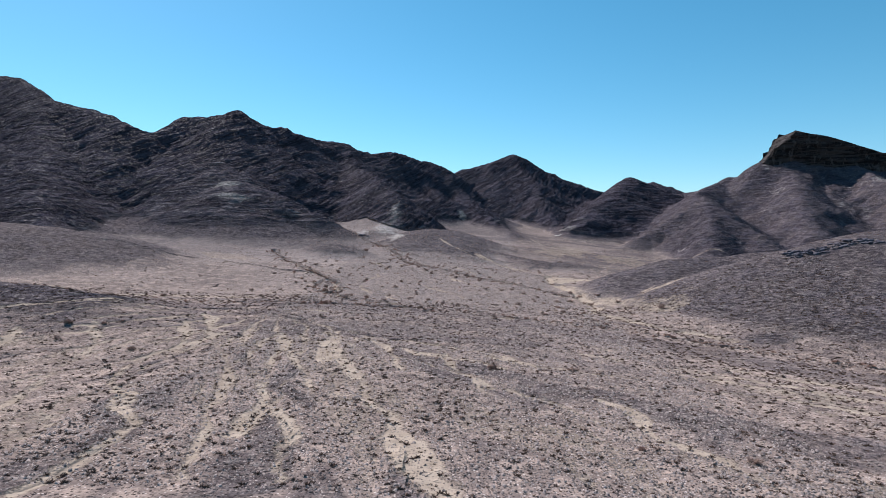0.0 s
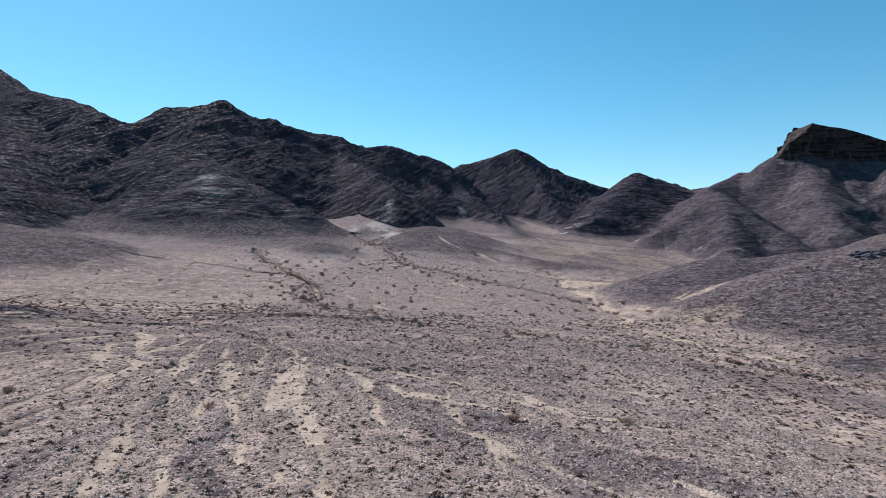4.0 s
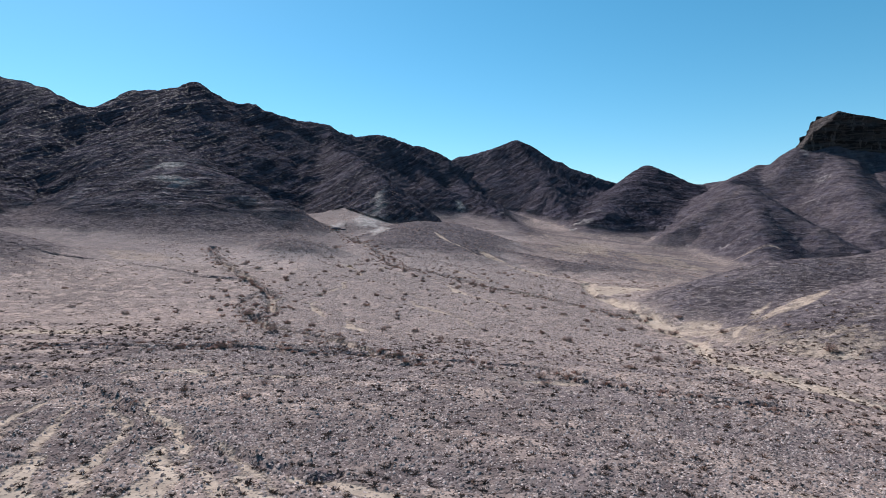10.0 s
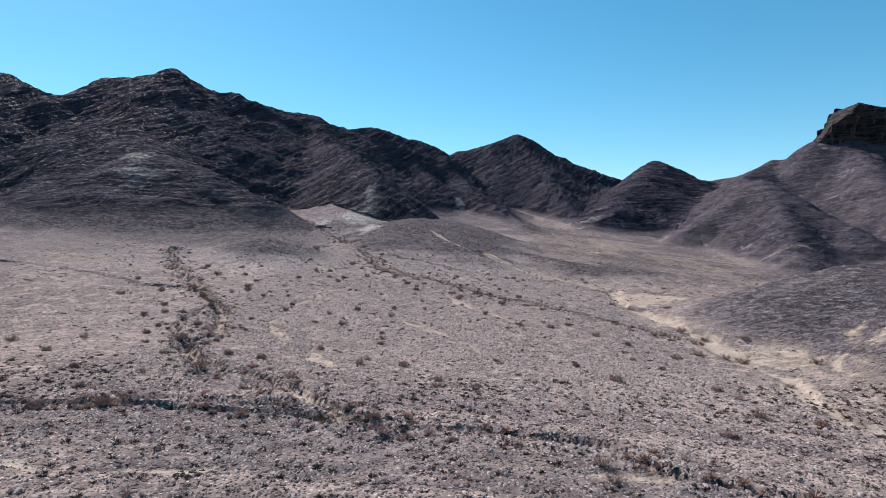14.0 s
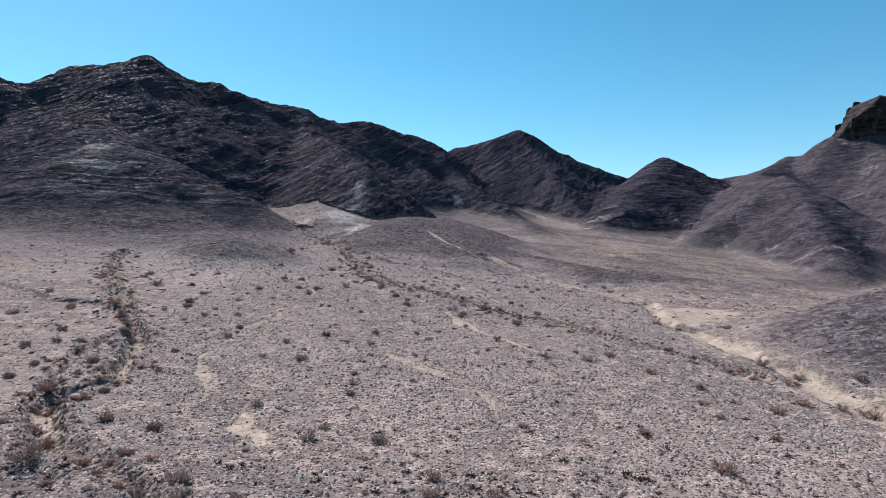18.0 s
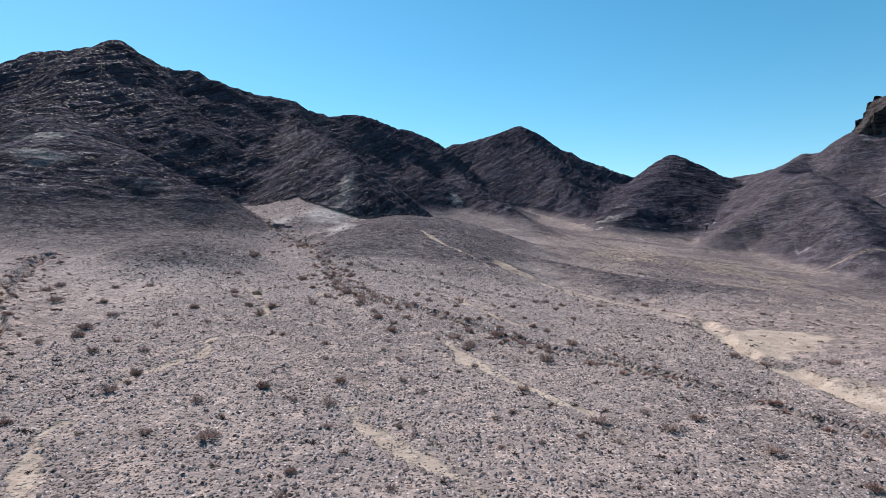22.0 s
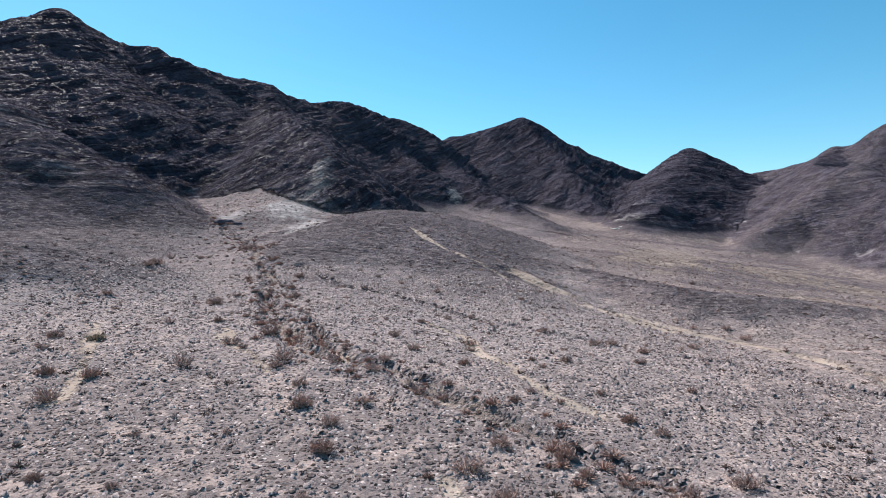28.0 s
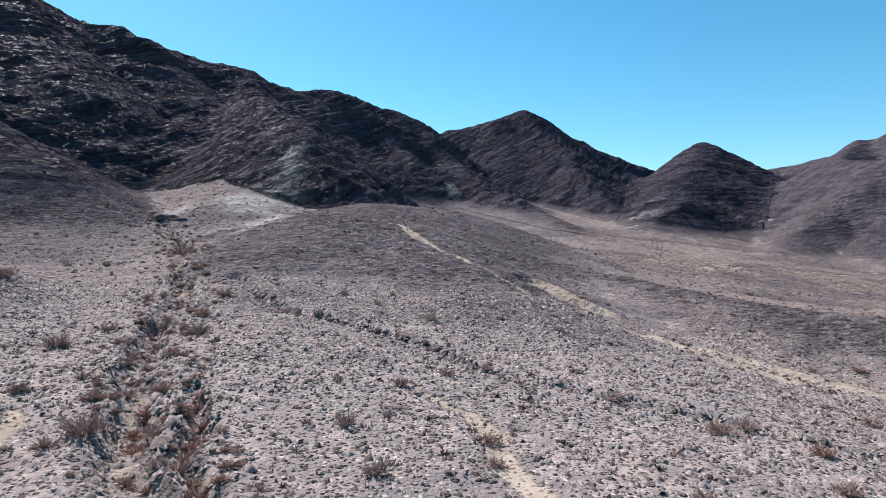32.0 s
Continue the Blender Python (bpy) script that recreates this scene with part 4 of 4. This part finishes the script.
SHRUB_PLACES = []
SHRUB_PLACES += [(8.6, 50.3, 0.7), (-24.2, 51.7, 0.7), (27.7, 52.1, 1.5), (-14.3, 52.1, 0.6), (18.4, 54.2, 0.9), (-6.6, 54.2, 0.6), (20.1, 54.9, 0.8), (-23.6, 60.4, 0.7), (2.0, 61.9, 0.7), (7.1, 83.7, 1.7), (-23.7, 84.1, 1.4), (18.8, 84.9, 1.9), (-3.5, 86.4, 0.6), (1.0, 87.3, 0.7), (-0.9, 87.8, 0.7), (-46.7, 88.0, 1.3), (-61.4, 93.3, 1.4), (-64.8, 101.4, 1.8), (-59.1, 102.4, 1.1), (-57.2, 104.7, 1.1), (22.6, 110.1, 0.8), (-23.4, 110.2, 1.0), (39.8, 110.2, 1.1), (-26.9, 113.5, 0.9), (-18.0, 116.0, 1.1), (-24.5, 118.0, 0.9), (-17.6, 120.5, 0.8), (34.2, 122.9, 1.2), (11.1, 124.5, 1.3), (10.9, 126.8, 1.5)]
SHRUB_PLACES += [(33.2, 127.2, 1.1), (5.6, 129.4, 1.0), (6.1, 131.4, 1.0), (4.5, 131.8, 1.0), (0.4, 131.8, 0.7), (-34.4, 132.1, 1.0), (-36.2, 133.2, 0.9), (-31.5, 133.7, 0.9), (-5.0, 133.8, 1.2), (23.0, 133.9, 1.3), (-29.5, 134.9, 1.0), (-14.3, 135.1, 0.7), (-27.1, 135.2, 1.7), (-18.0, 135.6, 0.7), (35.7, 136.9, 1.0), (32.8, 137.1, 1.3), (28.5, 139.1, 1.4), (51.9, 139.8, 2.1), (-32.4, 140.8, 1.0), (-67.1, 141.2, 1.6), (3.8, 143.5, 0.8), (-13.8, 144.3, 1.1), (29.5, 144.4, 1.2), (-10.8, 144.5, 0.7), (-16.8, 145.3, 1.1), (-0.1, 145.5, 1.1), (3.7, 145.6, 1.2), (-3.9, 145.7, 0.6), (-14.7, 146.1, 1.5), (-29.9, 147.0, 0.9)]
SHRUB_PLACES += [(-36.9, 147.3, 1.1), (-24.6, 147.9, 2.2), (28.9, 147.9, 1.2), (-0.0, 148.0, 1.3), (19.2, 150.5, 1.7), (-12.5, 151.4, 0.6), (-1.2, 151.8, 0.6), (53.3, 151.8, 1.1), (39.4, 152.5, 1.2), (-8.9, 154.0, 1.4), (-3.9, 154.4, 1.3), (-28.6, 154.4, 1.5), (-44.4, 154.6, 1.2), (-20.3, 155.2, 1.4), (-8.2, 156.6, 0.9), (-24.5, 156.6, 1.3), (27.0, 157.7, 1.0), (16.7, 158.2, 1.1), (7.2, 158.9, 1.0), (-52.2, 160.0, 1.4), (47.9, 160.9, 1.7), (-14.7, 161.5, 1.1), (-36.8, 161.8, 1.1), (-32.6, 162.4, 2.0), (-45.1, 162.8, 1.3), (25.5, 163.7, 1.0), (-28.6, 163.7, 1.1), (-63.8, 164.4, 1.3), (-7.5, 165.5, 1.0), (32.3, 166.6, 1.5)]
SHRUB_PLACES += [(-39.3, 167.2, 1.3), (25.7, 167.5, 1.1), (42.4, 168.3, 2.1), (-7.7, 168.5, 0.9), (-2.0, 169.9, 0.7), (40.9, 170.1, 1.4), (37.0, 170.2, 1.6), (-39.4, 170.9, 1.1), (-7.9, 171.4, 0.9), (-34.3, 172.1, 1.5), (27.8, 172.7, 1.2), (-5.2, 174.0, 0.7), (45.9, 174.6, 1.4), (-14.2, 175.2, 1.6), (-22.5, 175.4, 0.6), (38.8, 175.5, 1.0), (-18.4, 175.7, 0.8), (5.0, 176.0, 0.6), (-44.3, 176.7, 1.2), (7.9, 176.9, 0.6), (-0.9, 176.9, 0.6), (24.3, 177.5, 1.4), (41.3, 177.7, 1.4), (-6.9, 177.8, 0.7), (13.5, 177.8, 0.6), (10.9, 178.1, 0.7), (-41.8, 178.1, 1.2), (-73.6, 178.2, 1.2), (-39.2, 178.2, 1.1), (-2.0, 178.6, 0.6)]
SHRUB_PLACES += [(-14.5, 178.7, 0.6), (34.1, 179.2, 1.6), (18.0, 180.1, 1.4), (5.1, 180.3, 0.8), (13.0, 180.9, 1.4), (-35.8, 180.9, 1.4), (-17.2, 181.3, 1.1), (-7.3, 181.5, 1.3), (6.6, 181.8, 0.6), (39.5, 181.8, 1.9), (-10.2, 182.2, 0.7), (-43.8, 182.4, 1.4), (-24.5, 182.8, 1.2), (21.3, 182.9, 1.2), (17.4, 183.3, 0.8), (-13.1, 184.2, 1.3), (-24.0, 184.6, 0.8), (-0.4, 184.8, 0.8), (-7.2, 186.1, 1.1), (8.2, 186.5, 1.1), (-24.4, 186.8, 1.2), (-2.1, 187.5, 0.9), (-39.6, 187.6, 1.6), (-13.2, 187.8, 0.6), (-54.2, 189.1, 1.6), (-30.7, 191.5, 1.1), (-48.6, 191.8, 1.4), (-9.5, 192.4, 0.7), (-26.5, 192.5, 1.0), (-2.6, 192.8, 0.8)]
SHRUB_PLACES += [(4.5, 192.8, 0.8), (-36.9, 193.5, 1.0), (-43.5, 193.6, 1.4), (21.8, 194.3, 0.8), (9.0, 195.3, 0.7), (-30.6, 195.6, 0.9), (-4.4, 196.0, 0.6), (-34.9, 196.5, 1.5), (-10.4, 197.0, 0.8), (10.8, 198.3, 0.8), (4.2, 198.5, 1.2), (19.8, 198.5, 0.7), (-4.1, 198.9, 0.7), (-11.9, 199.1, 0.6), (-35.8, 199.1, 1.5), (-15.4, 199.6, 0.8), (4.5, 199.8, 1.3), (44.4, 200.0, 1.4), (13.2, 201.1, 1.0), (10.5, 201.1, 0.6), (1.1, 201.3, 0.6), (-57.6, 201.5, 1.3), (16.0, 201.6, 1.4), (37.6, 201.6, 1.1), (12.0, 201.7, 0.6), (-29.6, 201.8, 1.0), (34.3, 202.0, 1.2), (8.6, 202.3, 0.7), (-4.0, 203.1, 1.4), (10.2, 203.6, 0.6)]
SHRUB_PLACES += [(8.0, 203.6, 1.3), (-13.2, 203.8, 0.6), (-24.7, 203.8, 0.9), (-35.8, 204.4, 1.4), (-9.0, 204.6, 0.6), (4.8, 204.7, 1.2), (8.1, 205.4, 1.5), (-4.0, 205.8, 1.1), (14.3, 207.0, 0.9), (-20.1, 207.9, 1.7), (12.9, 208.5, 1.2), (1.6, 208.9, 0.6), (-2.6, 209.0, 1.2), (-28.6, 209.7, 1.3), (-45.5, 209.9, 1.9), (-39.7, 210.0, 1.2), (6.5, 210.5, 0.9), (9.4, 211.0, 0.7), (-6.8, 211.4, 1.0), (-19.6, 211.4, 1.4), (2.1, 211.4, 0.9), (-22.6, 211.8, 1.3), (7.8, 212.2, 0.8), (0.5, 212.3, 1.3), (12.5, 212.7, 0.8), (-2.5, 214.3, 1.2), (19.3, 214.4, 0.9), (-9.1, 214.8, 1.1), (-5.5, 216.2, 0.7), (-9.0, 216.5, 1.9)]
SHRUB_PLACES += [(-50.8, 216.5, 1.6), (-25.9, 216.7, 1.0), (2.2, 217.2, 0.6), (-1.9, 217.5, 1.0), (3.9, 217.8, 1.1), (-5.8, 218.1, 1.1), (9.8, 218.2, 0.7), (-3.5, 218.7, 0.7), (-5.6, 219.5, 0.6), (9.3, 220.0, 0.7), (-27.1, 220.0, 1.3), (-13.0, 220.1, 0.8), (12.1, 220.7, 1.1), (-6.5, 220.8, 0.6), (-51.7, 220.9, 1.6), (-44.1, 221.0, 1.2), (-14.4, 221.5, 1.5), (-0.0, 221.8, 1.1), (-8.0, 221.9, 0.7), (18.7, 222.4, 1.1), (-5.5, 223.3, 0.6), (4.8, 223.4, 0.9), (-40.4, 223.6, 1.4), (-11.9, 224.1, 1.8), (-6.7, 225.1, 0.6), (-9.8, 225.6, 1.1), (4.9, 226.0, 1.1), (20.5, 226.6, 1.2), (-1.7, 226.9, 1.2), (-3.5, 226.9, 0.6)]
SHRUB_PLACES += [(-21.6, 227.3, 1.0), (-13.2, 228.9, 0.9), (16.9, 229.2, 1.3), (-18.1, 229.5, 1.1), (18.7, 229.9, 1.3), (-13.3, 230.5, 0.8), (-16.2, 231.6, 0.8), (0.6, 232.5, 0.9), (12.6, 232.5, 1.1), (28.4, 233.7, 1.2), (10.3, 234.1, 0.7), (-15.5, 234.7, 1.2), (3.3, 234.9, 0.9), (6.7, 235.6, 0.6), (-31.9, 236.5, 1.2), (5.9, 237.0, 0.8), (-21.4, 238.0, 1.8), (58.9, 239.0, 1.3), (-16.2, 240.1, 1.0), (-13.5, 240.7, 1.5), (0.1, 241.2, 0.9), (-20.4, 242.2, 1.1), (-16.9, 243.6, 1.0), (40.4, 245.6, 1.6), (-7.8, 245.6, 0.8), (-6.5, 246.5, 0.8), (12.9, 247.0, 0.9), (-9.3, 247.2, 1.3), (-32.7, 247.2, 1.5), (2.5, 247.7, 1.1)]
SHRUB_PLACES += [(-32.8, 249.6, 1.8), (36.0, 250.2, 1.2), (40.6, 250.7, 1.2), (-15.2, 250.9, 1.5), (-20.3, 250.9, 0.9), (-12.5, 251.0, 1.1), (-2.1, 251.5, 0.7), (-5.3, 253.4, 0.8), (-1.0, 255.4, 0.8), (-22.8, 259.9, 1.4), (-34.7, 269.1, 1.2), (-39.7, 270.1, 1.5), (-23.6, 271.2, 1.3), (-29.4, 279.1, 2.0), (59.6, 302.0, 1.4)]
for x, y, wide in SHRUB_PLACES:
    plant(int(rng.choice([0, 0, 1, 2, 3])), x, y, wide / 1.5, rng.uniform(0, 360))
for x, y in at_washes(8, rng):
    plant(int(rng.choice([1, 2, 2, 4, 4])), x, y, rng.uniform(0.35, 0.75), rng.uniform(0, 360))
for k, first in enumerate(SHRUBS):
    x, y = 12.0 - 9 * k, 196.0 + 6 * k
    first.matrix_basis = pose(x, y, float(height(x, y)) - 0.02)


def scatter(name, places, sizes, proto_v, proto_f, material, rng, flat=1.0, sink=0.0, kinds=1):
    """Many small pieces of a few shapes joined into one mesh on the ground."""
    n = len(places)
    z = height(places[:, 0], places[:, 1])
    a = rng.uniform(0, 2 * math.pi, n)
    pick = rng.integers(0, len(proto_v), n)
    v = proto_v[pick] * sizes[:, None, None] * np.array([1, 1, flat])
    c, s = np.cos(a)[:, None], np.sin(a)[:, None]
    out = np.stack([v[:, :, 0] * c - v[:, :, 1] * s + places[:, 0:1], v[:, :, 0] * s + v[:, :, 1] * c + places[:, 1:2], v[:, :, 2] + (z - sink * sizes)[:, None]], -1)
    f = proto_f[None] + (np.arange(n) * proto_v.shape[1])[:, None, None]
    me = raw_mesh(name, out.reshape(-1, 3), f.reshape(-1, proto_f.shape[1]), material, proto_f.shape[1])
    return new(name, me)


def clumps(rng, kinds, blades, wide=0.03):
    """Cushions: short dry blades that bristle from one root to all sides, in a low dome."""
    out = []
    for _ in range(kinds):
        a = rng.uniform(0, 2 * math.pi, blades)
        rise = rng.uniform(0.05, 1.0, blades)
        flat = np.sqrt(1 - rise * rise)
        way = np.stack([flat * np.cos(a), flat * np.sin(a), 0.8 * rise], -1)
        root = way * np.array([0.22, 0.22, 0.08]) * rng.uniform(0.2, 1, blades)[:, None] - np.array([0, 0, 0.03])
        tip = root + way * rng.uniform(0.26, 0.46, blades)[:, None]
        w = np.cross(way, rng.normal(0, 1, (blades, 3)))
        w *= wide / np.maximum(np.linalg.norm(w, axis=1, keepdims=True), 1e-6)
        out.append(np.stack([root - w, root + w, tip + 0.5 * w, tip - 0.5 * w], 1).reshape(-1, 3))
    return np.array(out), np.arange(blades * 4).reshape(-1, 4)


def pebbles(rng, kinds):
    """Angular stones: a knocked-about wedge that sits in the ground."""
    base = np.array([(1, -0.7, -0.3), (1, 0.7, -0.3), (-1, 0.7, -0.3), (-1, -0.7, -0.3), (0.5, 0, 0.75), (-0.5, 0, 0.7)], float)
    f = np.array([(0, 1, 4), (1, 2, 5), (1, 5, 4), (2, 3, 5), (3, 0, 4), (3, 4, 5)])
    return np.array([(base + rng.normal(0, 0.2, base.shape)) * rng.uniform(0.65, 1.0, 3) for _ in range(kinds)]), f


def spread(count, x0, x1, y0, y1, rng, seed, even=0.45):
    """Uneven places over a stretch of the plain, thicker in some patches."""
    p = np.stack([rng.uniform(x0, x1, count * 3), rng.uniform(y0, y1, count * 3)], -1)
    w = even + (1 - even) * fbm(p[:, 0], p[:, 1], 18, 3, seed)
    return p[rng.uniform(0, 1, len(p)) < w][:count]


def off_sand(p, rng, keep):
    """Leaves out most of what would stand on open sand."""
    i, j = np.searchsorted(GX, p[:, 0]) - 1, np.searchsorted(GY, p[:, 1]) - 1
    return p[(SAND[j, i] < 0.4) | (rng.uniform(0, 1, len(p)) < keep)]


tv, tf = clumps(rng, 8, 22, 0.055)
p = spread(9500, -110, 150, 42, 420, rng, 101)
tagged(scatter("dry_tussocks", p, 0.3 + 0.55 * rng.uniform(0, 1, len(p)) ** 2.2, tv, tf, DUSKY, rng), "small dark dry tussocks strewn over the gravel plain", "grass", kind="stuff")
tv, tf = clumps(rng, 8, 26, 0.05)
p = spread(12000, -90, 90, 42, 150, rng, 107, 0.6)
tagged(scatter("dry_tussocks", p, 0.3 + 0.55 * rng.uniform(0, 1, len(p)) ** 2, tv, tf, DUSKY, rng), "low dark tufts of dry grass over the stony foreland", "grass", kind="stuff")
tv, tf = clumps(rng, 8, 30, 0.04)
p = spread(4200, -60, 110, 222, 350, rng, 109, 0.6)
tagged(scatter("pale_tussocks", p, 0.35 + 0.55 * rng.uniform(0, 1, len(p)) ** 2, tv, tf, TWIG, rng), "pale grey-brown tufts of dry grass on the gravel slopes", "grass", kind="stuff")
spots = []
for line, wide, _, _ in WASHES[:2] + WASHES[3:5] + WASHES[6:8]:
    for a, c in zip(line[:-1], line[1:]):
        many = int(math.hypot(c[0] - a[0], c[1] - a[1]) * 2.6)
        s = rng.uniform(0, 1, many)
        spots.append(np.stack([a[0] + (c[0] - a[0]) * s + rng.normal(0, 1.7 * wide, many), a[1] + (c[1] - a[1]) * s + rng.normal(0, 1.7 * wide, many)], -1))
p = np.concatenate(spots)
tv, tf = clumps(rng, 8, 150, 0.02)
tagged(scatter("wash_scrub", p, 0.4 + 0.9 * rng.uniform(0, 1, len(p)) ** 2.2, tv, tf, RUST, rng), "small rust-brown dry bushes crowding the dry washes", "scrub", kind="stuff")
sv, sf = pebbles(rng, 14)
p = off_sand(spread(130000, -36, 36, 42, 258, rng, 103, 0.75), rng, 0.25)
tagged(scatter("loose_stones", p, 0.07 + 0.15 * rng.uniform(0, 1, len(p)) ** 2.6, sv, sf, STONE, rng, 1.0, 0.0), "dark weathered stones strewn over the desert floor", "stones", kind="stuff")

# stones washed together along the dry stream beds
spots = []
for line, wide, _, sandy in WASHES[:9]:
    for a, c in zip(line[:-1], line[1:]):
        many = int(math.hypot(c[0] - a[0], c[1] - a[1]) * 6)
        s = rng.uniform(0, 1, many)
        spots.append(np.stack([a[0] + (c[0] - a[0]) * s + rng.normal(0, 0.9 * wide + 0.3, many), a[1] + (c[1] - a[1]) * s + rng.normal(0, 0.9 * wide + 0.3, many)], -1))
p = np.concatenate(spots)
p = p[(np.abs(p[:, 0]) < 60) & (p[:, 1] > 95)]
tagged(scatter("wash_stones", p, 0.09 + 0.27 * rng.uniform(0, 1, len(p)) ** 3.5, sv, sf, DARKSTONE, rng), "dark cobbles washed together in the dry stream beds", "stones", kind="stuff")


# ---- single rocks ----
def big_rock(name, size, material, seed, label):
    """A cracked, faceted outcrop of rock."""
    r = np.random.default_rng(seed)
    bm = bmesh.new()
    bmesh.ops.create_icosphere(bm, subdivisions=3, radius=1.0)
    for v in bm.verts:
        q = v.co.copy()
        v.co *= 1 + 0.28 * noise.noise(q * 1.6 + Vector((seed, 0, 0))) + 0.16 * noise.noise(q * 4.0)
        v.co.z = max(min(v.co.z, 0.62 + 0.1 * noise.noise(q * 3.0)), -0.4)
    for v in bm.verts:
        v.co = Vector((v.co.x * size[0], v.co.y * size[1], v.co.z * size[2]))
    me = bpy.data.meshes.new(name)
    bm.to_mesh(me)
    bm.free()
    me.materials.append(material)
    ob = new(name, me)
    return tagged(ob, label, "rock")


for name, x, y, size, material, seed, label in (
    ("quartz_outcrop", 82.5, 424.0, (2.0, 2.0, 0.4), QUARTZ, 3, "white quartz outcrop on the foot of a dark hill"),
    ("quartz_boulder", 85.0, 425.5, (0.8, 0.9, 0.3), QUARTZ, 8, "small white quartz boulder beside a larger outcrop"),
    ("rock_outcrop", -41.5, 300.5, (1.9, 0.9, 0.8), LEDGE, 5, "low black rock outcrop at the mouth of a gully"),
    ("rock_outcrop", -38.5, 299.5, (1.0, 0.6, 0.5), LEDGE, 9, "low black rock outcrop at the mouth of a gully"),
):
    ob = big_rock(name, size, material, seed, label)
    ob.matrix_basis = pose(x, y, float(height(x, y)), 0, 0, seed * 7 % 25)
